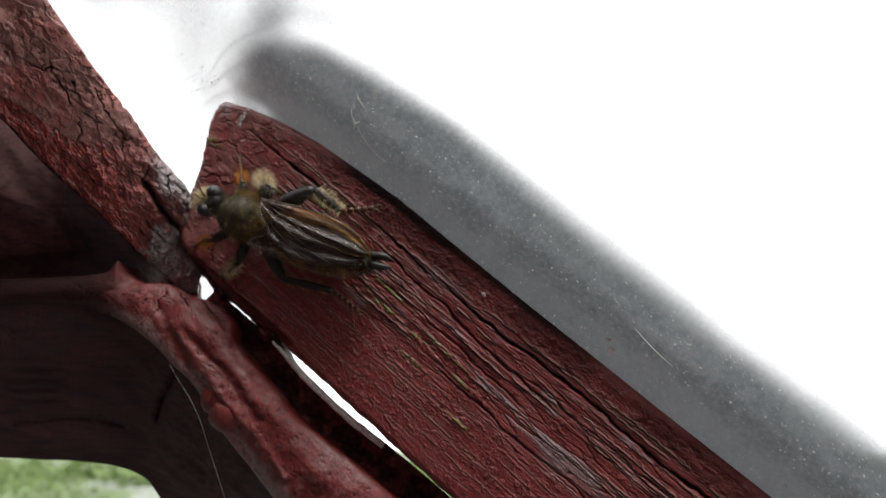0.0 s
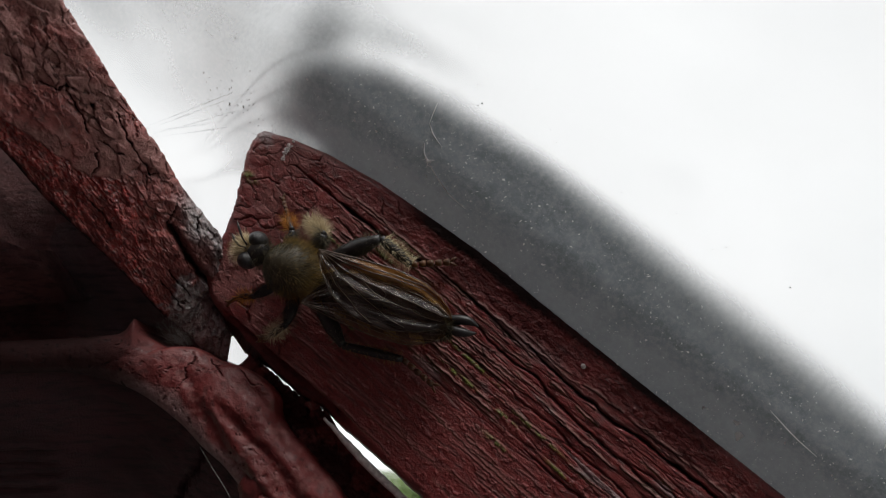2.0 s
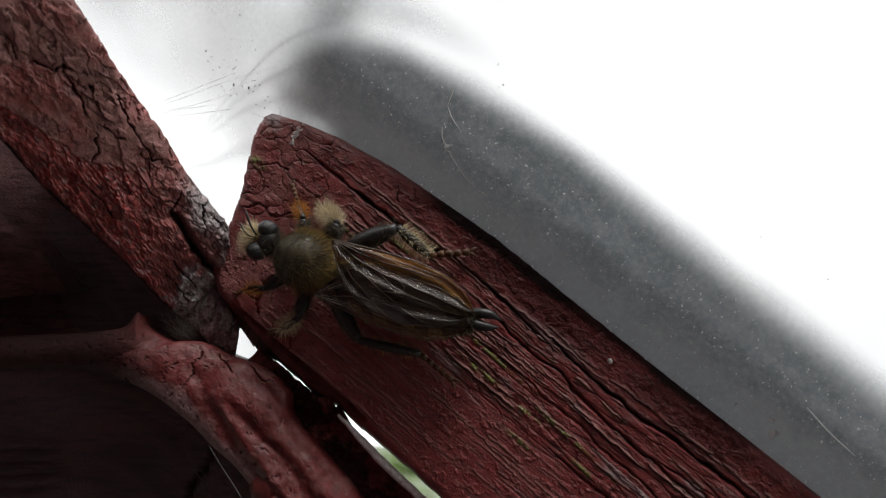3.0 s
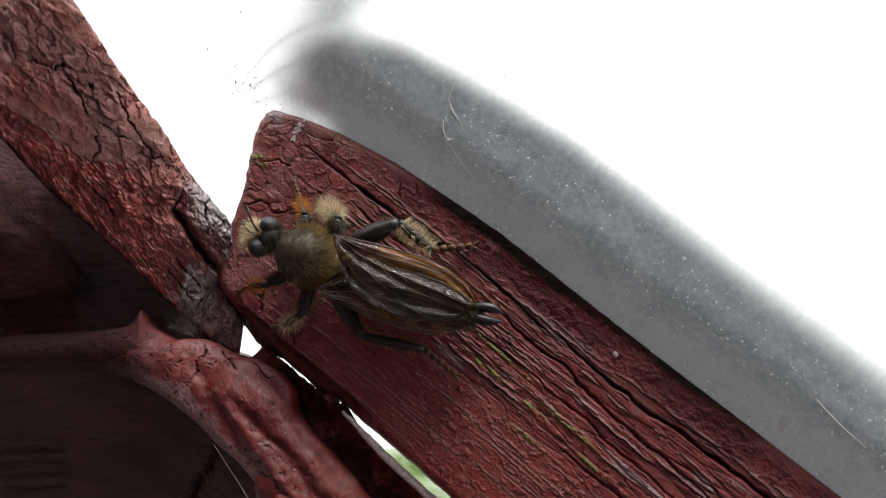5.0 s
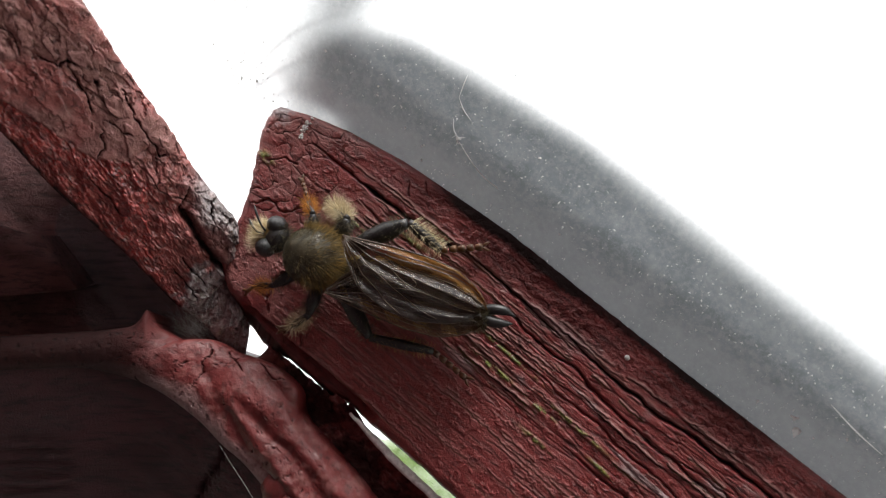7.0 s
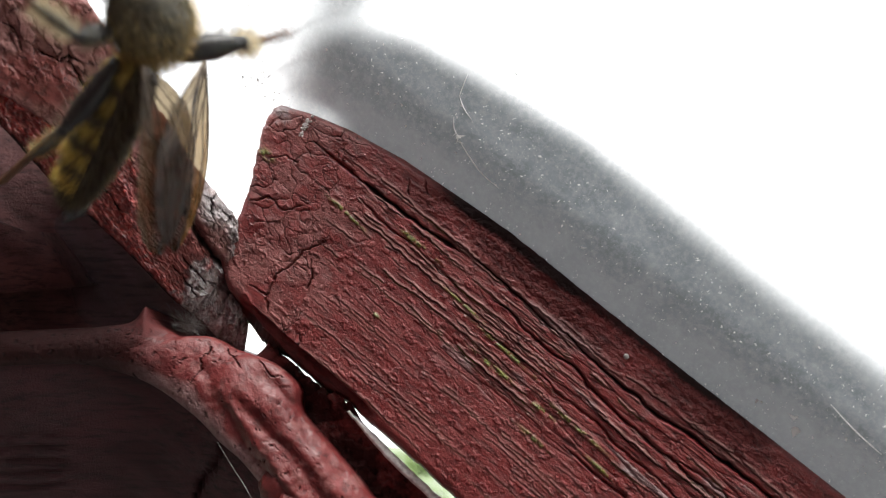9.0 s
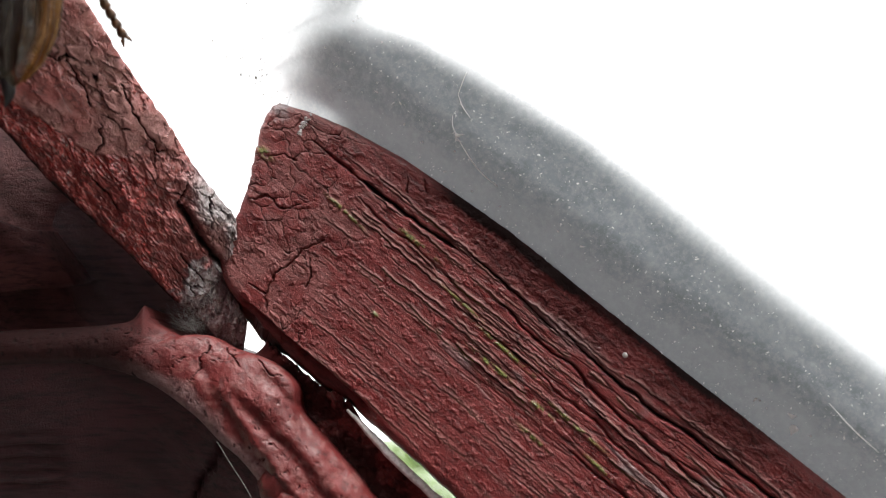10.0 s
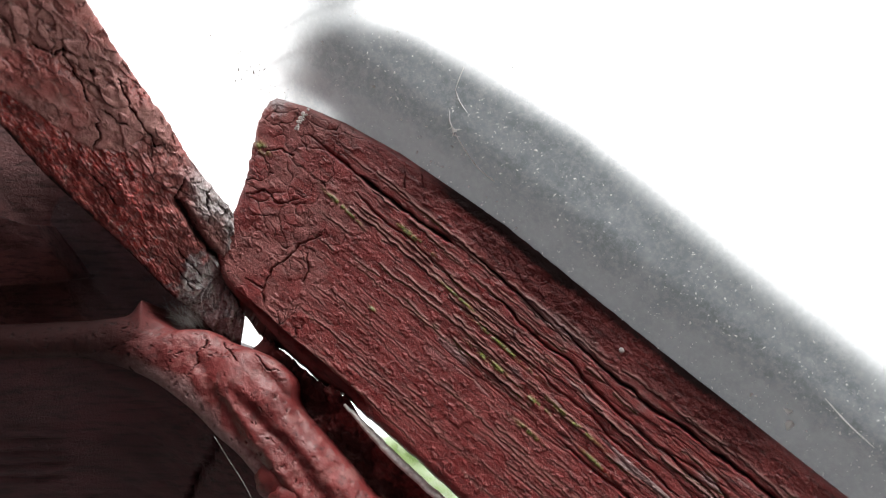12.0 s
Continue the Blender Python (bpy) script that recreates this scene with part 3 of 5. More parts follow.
    for ms, mt, ml, mw in ((14.3, 1.55, 0.9, 0.16), (15.9, 1.6, 0.8, 0.13), (8.6, 2.95, 0.9, 0.13), (10.3, 3.1, 0.8, 0.1), (23.9, 5.0, 1.0, 0.13), (25.0, 4.95, 0.7, 0.12),
                           (28.7, 5.2, 0.9, 0.14), (29.3, 7.0, 0.9, 0.14), (15.7, 7.3, 0.25, 0.12), (33.7, 5.75, 0.8, 0.12), (24.5, 3.6, 2.2, 0.12), (1.6, 3.3, 0.7, 0.3), (20.0, 2.9, 1.5, 0.1), (31.0, 4.6, 2.0, 0.12), (36.0, 8.4, 1.0, 0.12)):
        moss = moss + np.exp(-((s - ms) / ml) ** 2 - ((t - mt - 0.05 * (s - ms)) / mw) ** 2)
    lumps = fbm(s * 3.0, t * 3.0, 3, 71)
    moss = np.clip(moss * 1.5 * smooth(0.3, 0.55, lumps) + 0.6 * dark * smooth(0.46, 0.62, fbm(s * 0.2, t * 0.6, 3, 74)), 0, 1)
    h += 0.16 * moss * lumps
    # Grime in cracks; painted shade on the crazed strip and below the film's edge.
    grime_shade = np.clip(smooth(0.2, 0.6, deep) * 0.92 + 0.95 * dark + crackle * 0.9 * (smooth(0.05, 0.0, wide) * some + 0.8 * smooth(0.04, 0.0, fine) * some2)
                    + 0.3 * gritty * smooth(0.05, 0.0, craze) + 0.42 * gritty * smooth(0.3, 0.6, fbm(s * 0.25, t * 0.8, 4, 76)) + 0.45 * torn * smooth(0.06, 0.0, sliver) + 0.9 * smooth(-1.9, -2.5, t + 0.25 * (lumps - 0.5)) * smooth(12, 17, s) * smooth(44, 32, s), 0, 1)
    bare = np.clip(0.75 * smooth(1.3, 0.2, np.hypot(s - 0.3, t) + 1.2 * (lumps - 0.5))
                   + 0.5 * torn * smooth(0.66, 0.8, own3) * smooth(0.45, 0.6, fbm(s * 0.25, t * 0.6, 3, 73)), 0, 1)
    # Pale crests imitate the sky's sheen; the crackled paint is chalky itself.
    chalk_sheen = np.clip(1.8 * crusts + 0.45 * crackle * smooth(0.4, 0.65, fbm(s * 0.5, t * 0.5, 3, 75)), 0, 1)
    return h, {"moss": moss, "grime_shade": grime_shade, "bare": bare, "chalk_sheen": chalk_sheen}


def build_board():
    ns, nt = 1250, 330
    tn = np.linspace(0, 1, nt)[:, None]
    u = np.linspace(0, 1, ns)[None]
    u = u * 0.78 + 0.22 * u ** 4
    length = 76.0
    s_mid = u * length
    t_top = np.interp(s_mid, (0, 2, 5, 10, 20, 28, 35, 47, 76), (-0.3, -1.1, -1.9, -2.65, -3.3, -3.0, -2.8, -2.6, -2.5))
    t_bot = np.interp(s_mid, (0, 1.5, 3, 6, 10, 12, 14, 24, 76), (12.9, 13.35, 13.75, 14.15, 14.1, 13.75, 13.4, 13.5, 13.8)) + 0.3 * (fbm(s_mid * 0.5, s_mid * 0, 3, 81) - 0.5)
    t = t_top + (t_bot - t_top) * tn
    start = np.interp(t, (-1, 0, 0.6, 1.9, 6.1, 9.7, 11.4, 12.3, 13.5), (0.0, -0.45, -0.5, -0.25, 2.0, 3.2, 3.4, 4.2, 6.4)) + 0.28 * (fbm(t * 1.1, t * 0 + 2, 4, 82) - 0.5) + 0.22 * (fbm(t * 4.0, t * 0 + 5, 3, 84) - 0.5)
    s = start + u * (length - start)
    h, attrs = board_relief(s, t)
    depth_in = np.minimum(np.minimum(t - t_top, t_bot - t), (s - start) * 0.9)
    r = 0.7 + 0.9 * smooth(11.0, 12.5, t) * smooth(20, 16, s)
    k = np.clip(depth_in / r, 0, 1)
    h = h - 2.6 * smooth(12.45, 12.8, t + 0.25 * (fbm(s * 0.8, t * 0.8, 3, 83) - 0.5)) * smooth(6.8, 8.0, s) * smooth(20.5, 17.5, s)
    h = h * (0.35 + 0.65 * k) - r * (1 - np.sqrt(np.clip(1 - (1 - k) ** 2, 0, 1)))
    p = np.stack([s + 0 * t, -t + 0 * s, h], -1)
    flank = np.pad((smooth(8.6, 10.4, t) * smooth(14.3, 13.4, t) * (0.75 + 0.9 * (fbm(t * 2.6, t * 0 + 8, 4, 86, 0.6) - 0.5)))[:, 0], 3, mode="edge")
    corner = np.pad((smooth(12.0, 9.8, s) * (0.9 + 0.7 * (fbm(s * 2.2, s * 0 + 4, 4, 87, 0.6) - 0.5)))[-1], 3, mode="edge")
    steps = (0.1, 0.35, 1.0)
    p = np.pad(p, ((3, 3), (3, 3), (0, 0)), mode="edge")
    for j, w in enumerate(steps):
        p[2 - j, :] += np.array((0.5, -3.5, -11)) * w
        p[-3 + j, :] += np.array(((0, -0.3, -0.8), (0, -0.4, -2.4), (0, 1.2, -11))[j])
        p[-3 + j, :, 1] -= corner * (0.6, 1.0, 2.2)[j]
        p[:, 2 - j, 0] += np.where(flank > 0, -1.8 * flank * (0.5, 0.9, 1.0)[j], 1.2 * w)
        p[:, 2 - j, 2] -= 11 * w
    attrs = {key: np.pad(v, 3, mode="edge") for key, v in attrs.items()}
    # The sawn end is darkened to paint the shaded pocket beside the beam.
    attrs["grime_shade"][:, :3] = np.maximum(attrs["grime_shade"][:, :3], 0.9 * smooth(0.1, 0.4, flank)[:, None])
    ob = part("board", mesh_from("board", p.reshape(-1, 3) * MM, grid_faces(p.shape[0], p.shape[1])[:, ::-1], RED_BOARD, True, attrs), None, "", BOARD)
    tagged(ob, "sloping oxblood-painted board with split grain and mossy cracks", "board")


build_board()


def build_crumb(name, s, t, size, mat, label, category, seed, count):
    """A small dried blob stuck to the board."""
    rng = np.random.default_rng(seed)
    blobs = []
    for k in range(count):
        o = rng.normal(size=2) * size * np.array((0.3, 0.55)) * (count > 1)
        r = size * (rng.uniform(0.12, 0.34) if count > 1 else 1.0)
        blobs.append(ball((s + o[0], -t + o[1] * 1.2, 0.0), (r, r * rng.uniform(0.7, 1.4), 0.16 + r * 0.4), 10, 14, 0.4, seed + k))
    v_, f_ = join(blobs)
    tagged(part(name, mesh_from(name, v_ * MM, f_, mat), None, "", BOARD), label, category)


build_crumb("dropping", 2.7, -0.1, 0.42, FLECK, "dried white dropping on the painted board end", "dropping", 3, 40)
build_crumb("crumb", 30.8, -1.14, 0.2, FLECK, "pale grain stuck to the board beside the long split", "crumb", 8, 1)


def build_tuft():
    """A wisp of straw-coloured fluff caught where the board's end meets the beam."""
    rng = np.random.default_rng(15)
    n = 70
    roots = np.array((4.6, -11.2, -0.9)) + rng.normal(size=(n, 3)) * (0.18, 0.22, 0.15)
    v_, f_ = hairs(roots, rng.normal(size=(n, 3)) + np.array((-0.9, 0.5, 0.6)), 0.55, 0.03, rng)
    tuft = part("fluff", mesh_from("fluff", v_ * MM, f_, HAIR_PALE, False), None, "", BOARD)
    tagged(tuft, "straw-coloured wisp of fluff caught at the board end", "fluff")


build_tuft()


# ---- the roof beam, its thick lower lip and the soffit ----
BEAM_CRACKS = [
    [(-23.96, 5.63), (-23.47, 4.97), (-22.96, 4.05), (-22.41, 3.17)], [(-23.86, 12.74), (-23.59, 11.7), (-23.35, 10.59), (-23.21, 9.87)],
    [(-23.02, 8.78), (-22.97, 7.52), (-23.44, 6.6)], [(-21.48, 11.14), (-20.95, 9.47), (-20.42, 8.28), (-19.83, 7.15), (-19.29, 7.28)],
    [(-25.19, 12.72), (-24.41, 12.32), (-23.87, 12.56), (-23.55, 12.33)], [(-22.51, 9.18), (-21.83, 8.62), (-21.32, 8.45)],
    [(-18.64, 5.25), (-18.9, 4.23), (-19.2, 3.66)], [(-17.3, 4.33), (-17.47, 3.33), (-17.43, 2.34)], [(-26.74, 14.15), (-26.23, 13.73), (-26.11, 12.66)],
    [(-19.9, -0.6), (-19.2, -1.7), (-18.9, -2.9)], [(-19.3, 0.2), (-18.8, -0.9), (-18.3, -1.6)],
]
BEAM_GROOVE = [(-18.95, 3.5), (-18.4, 1.9), (-17.9, 0.8), (-17.2, -0.1), (-16.8, -0.6)]


def near_line(x, z, points):
    """Distance from a bent line."""
    best = np.full(x.shape, 99.0)
    for (x0, z0), (x1, z1) in zip(points[:-1], points[1:]):
        dx, dz = x1 - x0, z1 - z0
        u = np.clip(((x - x0) * dx + (z - z0) * dz) / (dx * dx + dz * dz), 0, 1)
        best = np.minimum(best, np.hypot(x - x0 - u * dx, z - z0 - u * dz))
    return best


def beam_relief(s, t, sn, tn, x, z):
    """Dusty brown plates above, wrinkled glossy red skin below, a splintered grey flake and plate at the tip."""
    border = np.interp(x, (-45, -28.9, -27.4, -25.2, -23.4, -21.7, -20.8, -19.1, -18.3, -17.2, -16), (30, 11.35, 10.1, 8.3, 6.75, 6.65, 5.5, 3.9, 2.2, 0.0, -1.5))
    d = z - border + 1.0 * (fbm(x * 0.7, z * 0.7, 4, 140) - 0.5) + 0.35 * (fbm(x * 2.4, z * 2.4, 3, 144) - 0.5)
    upper = smooth(-0.14, 0.1, d)
    plate = smooth(-0.006, 0.004, sn - np.interp(tn, (0, 0.05, 0.35, 0.57, 1), (0.93, 0.927, 0.895, 0.878, 0.905)) + 0.05 * (fbm(x * 1.3 - 0.5 * z, z * 0.8, 4, 147, 0.6) - 0.5))
    red = (1 - upper) * (1 - plate)
    wide, own, lean = cells(x * 0.85 + 0.3 * z, z * 0.7, 1.5, 131, 1.0, 1.5, True)
    fine, own2, lean2 = cells(x + 0.2 * z, z * 0.75, 0.72, 133, 1.0, 1.4, True)
    some = smooth(0.48, 0.62, fbm(x * 0.35, z * 0.35, 3, 143))
    some2 = smooth(0.46, 0.56, fbm(x * 0.4, z * 0.4, 3, 153))
    h = 1.3 * (fbm(s * 0.12, t * 0.15, 3, 141) - 0.5) + 0.4 * (fbm(s * 0.4, t * 0.5, 3, 142) - 0.5)
    flaked = upper * (1 - plate)
    h += flaked * (0.22 + 0.14 * smooth(0.5, 0.52, fbm(x * 0.8, z * 0.7, 5, 165, 0.6)) + some * (0.2 * lean + 0.1 * (own - 0.5) - 0.12 * smooth(0.04, 0.0, wide)) + some2 * (0.24 * lean2 + 0.1 * (own2 - 0.5) - 0.1 * smooth(0.045, 0.0, fine)) + 0.2 * (fbm(x * 1.2, z * 1.2, 4, 155, 0.6) - 0.5))
    crest = 1 - np.minimum(np.abs(fbm(x * 1.5 + 0.5 * z, z * 0.85, 4, 150, 0.55) - 0.5) / 0.1, 1)
    crest2 = 1 - np.minimum(np.abs(fbm(x * 3.2 + z, z * 2.0, 3, 156) - 0.5) / 0.12, 1)
    h += red * (0.8 * (fbm(x * 0.55, z * 0.55, 3, 154) - 0.5) + 0.1 * crest + 0.08 * crest2 + 0.16 * smooth(0.5, 0.53, fbm(x * 1.2 + 0.4 * z, z * 0.8, 5, 163, 0.6)) + 0.1 * smooth(0.54, 0.56, fbm(x * 2.3, z * 1.8, 4, 164, 0.6))) + 0.05 * (fbm(s * 2.6, t * 2.6, 4, 145) - 0.5)
    # the tip: layered grey scales on weathered wood
    grain = fbm(x * 2.0 - 0.8 * z, z * 0.6 + 0.5 * x, 5, 149, 0.6)
    scale = smooth(0.5, 0.525, fbm(x * 1.0 + 7, z * 0.7, 5, 159, 0.6))
    scale2 = smooth(0.54, 0.56, fbm(x * 2.2 + 3, z * 1.6, 4, 160, 0.6))
    flake = smooth(0.3, 0.12, tn + 0.25 * (fbm(x * 0.9, z * 0.9, 3, 148) - 0.5)) * smooth(0.80, 0.84, sn) * (1 - plate)
    gap = smooth(0.46, 0.36, grain)
    h += plate * (-0.35 + 0.34 * scale + 0.24 * scale2 + 0.4 * (grain - 0.5) - 0.12 * gap) + flake * (0.35 + 0.5 * (grain - 0.5) - 0.12 * gap)
    groove = np.exp(-(near_line(x + 0.35 * (fbm(x * 1.5, z * 1.5, 3, 161) - 0.5), z, BEAM_GROOVE) / 0.24) ** 2)
    cracks = 0
    for k, line in enumerate(BEAM_CRACKS):
        cracks = cracks + fissure(x, z, line, 0.04, 0.35, 800 + k)
    h -= 0.9 * groove + cracks
    bare = np.clip(plate * (0.85 + 0.15 * scale) + 0.95 * flake, 0, 1)
    # Dusty plates are brown themselves; pale wrinkle crests imitate glints.
    chalk_sheen = np.clip(0.95 * flaked * (0.45 + 0.55 * smooth(0.3, 0.6, fbm(x * 0.45, z * 0.45, 4, 151))) + 0.12 * red * crest * crest2 + 0.4 * red * smooth(-21.5, -18.5, x), 0, 1)
    # Darker in plate cracks and wrinkle troughs.
    grime_shade = flaked * (0.75 * smooth(0.045, 0.0, wide) * some + 0.6 * smooth(0.035, 0.0, fine) * some2) + red * 0.35 * smooth(0.3, 0.0, crest)
    # Shade is painted into the groove; the lower edge is darkened as well.
    grime_shade = grime_shade + 0.35 * (plate + flake) * gap + 0.95 * groove + smooth(0.08, 0.3, cracks) + 0.85 * smooth(0.95, 1.0, tn) * (1 - plate)
    return h, {"bare": bare, "chalk_sheen": chalk_sheen, "moss": 0 * h, "grime_shade": np.clip(grime_shade, 0, 1)}


def lip_relief(s, t, sn, tn, x, z):
    """A swollen paint skin with folds running down its fall, short black splits and a dusty lower edge."""
    h = 0.5 * (fbm(x * 0.25, z * 0.25, 2, 241) - 0.5) + 0.3 * (fbm(x * 0.6, z * 0.6, 2, 242) - 0.5) + 0.1 * (fbm(x * 1.3, z * 1.3, 3, 249) - 0.5) + 0.06 * (fbm(x * 3.0, z * 3.0, 3, 243) - 0.5)
    wx, wz = x + 0.8 * (fbm(x * 0.6, z * 0.6, 3, 250) - 0.5), z + 0.8 * (fbm(x * 0.6 + 20, z * 0.6, 3, 251) - 0.5)
    for line, width, rise in (([(-14.6, -9.3), (-13.7, -9.9), (-11.6, -11.2), (-9.6, -13.0), (-7.2, -16.1), (-2, -22)], 0.9, 0.3), ([(-17.0, -8.2), (-16.2, -8.8), (-14.9, -11.0), (-13.6, -13.2), (-11.3, -16.4), (-8, -21)], 0.5, -0.2),
                              ([(-15.6, -9.6), (-13.6, -12.0), (-10.9, -15.2), (-8.9, -17.6), (-5, -22)], 0.5, 0.28), ([(-14.4, -9.9), (-12.2, -12.2), (-10, -14.2), (-7.6, -17.6)], 0.45, -0.2), ([(-12.6, -8.7), (-10.9, -10.3), (-9.2, -12.6), (-7, -15.0)], 0.35, -0.25)):
        h = h + rise * np.exp(-(near_line(wx, wz, line) / width) ** 2)
    rng = np.random.default_rng(31)
    splits = np.zeros(h.shape)
    shown = np.argwhere((x > -24) & (x < -8) & (tn > 0.1) & (tn < 0.95))
    for k in range(48):
        i, j = shown[rng.integers(len(shown))]
        an, ln = radians(rng.uniform(35, 85)), rng.uniform(0.05, 0.25)
        a, b = x[i, j], z[i, j]
        win = (np.abs(x - a) < 1.6) & (np.abs(z - b) < 1.6)
        splits[win] = np.maximum(splits[win], fissure(x[win], z[win], [(a, b), (a + ln * math.cos(an), b + ln * math.sin(an))], 0.024, 1.0, 900 + k))
    for k, line in enumerate(([(-16.6, -6.6), (-17.2, -7.6), (-17.0, -8.3), (-17.7, -9.2)], [(-15.6, -6.9), (-14.9, -7.7), (-14.2, -8.3)], [(-13.2, -7.6), (-12.4, -8.2), (-11.5, -8.6)])):
        splits = np.maximum(splits, fissure(x, z, line, 0.035, 1.0, 960 + k))
    pits = smooth(0.76, 0.83, fbm(x * 4.2, z * 4.2, 2, 247))
    pale_marks = smooth(0.74, 0.88, tn + 0.12 * (fbm(x * 0.8, z * 0.8, 3, 252) - 0.5)) * smooth(-36, -24, x)
    h = h - 0.2 * splits - 0.06 * pits
    # The left end is darkened to paint shade; pits and splits hold grime.
    return h, {"bare": 0.3 * pale_marks, "moss": 0 * h, "chalk_sheen": np.clip(0.3 * smooth(0.5, 0.7, fbm(x * 2.6, z * 2.6, 4, 253)) * smooth(0.4, 0.6, fbm(x * 0.4, z * 0.4, 2, 254)) * smooth(-21, -17, x) + 0.3 * pale_marks, 0, 1), "grime_shade": np.clip(0.35 * pits + 0.95 * splits + 0.9 * smooth(-18.5, -24.0, x + 2 * (fbm(s * 0.2, t * 0.3, 3, 248) - 0.5)), 0, 1)}


def ledge_relief(s, t, sn, tn, x, z):
    crumbs, own = cells(x, z, 0.8, 345, 1.0, 1.0)
    h = smooth(0.03, 0.16, sn) * (0.8 * (fbm(x * 0.7, z * 0.7, 3, 341) - 0.5) + 0.9 * (fbm(x * 1.6, z * 1.6, 4, 342, 0.6) - 0.5) + 0.4 * (own - 0.5) * smooth(0.0, 0.2, crumbs) - 1.3 * np.sin(np.pi * np.clip(tn * 1.15 - 0.15, 0, 1)))
    # Uneven darkening over the whole ledge.
    return h, {"bare": 0 * h, "moss": 0 * h, "chalk_sheen": 0.4 * smooth(0.55, 0.9, own), "grime_shade": 0.25 + 0.55 * smooth(0.38, 0.55, fbm(x * 0.9, z * 0.9, 4, 343))}


def rough_relief(s, t, sn, tn, x, z):
    h = 0.5 * (fbm(s * 0.12, t * 0.6, 4, 441) - 0.5) + 0.1 * (fbm(s * 0.8, t * 2.5, 3, 442) - 0.5)
    split = fissure(x, z, [(-15.6, -12.9), (-16.4, -14.6), (-17.6, -16.2), (-18.6, -18.4)], 0.14, 0.7, 990) + fissure(x, z, [(-33, -19), (-27, -18.4), (-22, -19.2)], 0.1, 0.4, 991)
    h = h - split + 0.3 * (fbm(x * 0.9, z * 0.2, 3, 444) - 0.5) * smooth(-24, -30, x)
    h = h + 0.28 * np.sin(2 * np.pi * (z + 0.4 * fbm(x * 0.5, z * 0.3, 3, 445)) / 0.95) * smooth(-12.2, -13.2, z) * smooth(-17.6, -16.6, z) * smooth(-32.5, -31, x) * smooth(-26.8, -28.2, x)
    return h, {"bare": 0 * h, "moss": 0 * h, "grime_shade": np.clip(0.3 * smooth(0.4, 0.7, fbm(s * 0.2, t * 0.5, 3, 443)) + split, 0, 1)}


UL_TOP = [(-44, 28, 55), (-30.8, 40, 31.3), (-26.4, 44, 23.4), (-22.14, 47.5, 15.43), (-20.85, 50.3, 12.26), (-20.14, 51.3, 10.88), (-18.85, 53.0, 8.59), (-18.17, 54.0, 6.96), (-17.19, 55.3, 5.05), (-15.98, 56.8, 3.1), (-15.61, 57.3, 2.07), (-15.93, 57.7, 0.72), (-16.97, 58.2, -0.34), (-16.59, 58.2, -2.19), (-15.47, 58.2, -4.24), (-14.93, 58.1, -5.35)]
UL_BOTTOM = [(-54, 28, 42), (-37.8, 40, 20.6), (-33.5, 44, 14.9), (-27.71, 48.0, 7.81), (-26.11, 50.0, 5.08), (-24.29, 51.7, 2.74), (-22.22, 53.5, 0.12), (-21.27, 54.5, -1.24), (-19.96, 56.0, -3.22), (-18.34, 57.0, -4.74), (-17.09, 57.3, -6.16), (-16.05, 57.5, -6.9), (-15.23, 57.6, -7.51)]
LIP_TOP = [(-62, 46, -6.5), (-37, 51, -5.6), (-30.3, 52.5, -5.2), (-24.3, 54, -5.0), (-21.9, 54.4, -4.85), (-20.3, 54.8, -5.2), (-19.6, 55, -5.55), (-18.4, 55, -5.95), (-16.8, 55, -5.85), (-15.35, 55, -6.6), (-13.68, 54.8, -7.14), (-12.2, 54.3, -7.68), (-10.54, 54.0, -9.19), (-10.4, 53.7, -10.6), (-8.52, 53.3, -12.8), (-6.21, 53, -15.3), (-4.9, 52.8, -16.9), (3, 52, -22.9), (14.4, 50.5, -32)]
LIP_BOTTOM = [(-62, 46, -9), (-37, 51, -8.4), (-30.3, 52.5, -7.6), (-25.1, 53.8, -7.7), (-21.0, 53.8, -8.9), (-17.4, 53.3, -11.2), (-15.6, 53, -12.9), (-14.2, 52.8, -14.0), (-12.6, 52.5, -15.8), (-11.6, 52.3, -17.6), (-7.9, 52, -22.1), (2, 50.5, -34)]
RIM = [(-14.4, 57, -8.3), (-13.55, 56.6, -7.25), (-13.05, 56.4, -6.5), (-12.4, 56.3, -7.12), (-11.53, 56.1, -7.88), (-10.48, 55.8, -8.56), (-9.79, 55.6, -9.02), (-8.51, 55.3, -9.9), (-7.3, 55.1, -10.25), (-6.6, 55, -10.95), (-6.2, 55, -11.7), (-3.3, 54.5, -14.6), (0.15, 54, -17.5), (3.1, 53.8, -19.7), (6.6, 53.4, -22.4), (18, 51.6, -31.2)]
PANEL_BOTTOM = [(-64, 52, -20), (-34.3, 56.7, -22.1), (-21.3, 57.7, -23.7), (-18.7, 57.9, -26.5), (-13, 58, -36), (0, 58, -52)]


def shifted(points, v):
    return [tuple(np.array(p) + np.array(v)) for p in points]


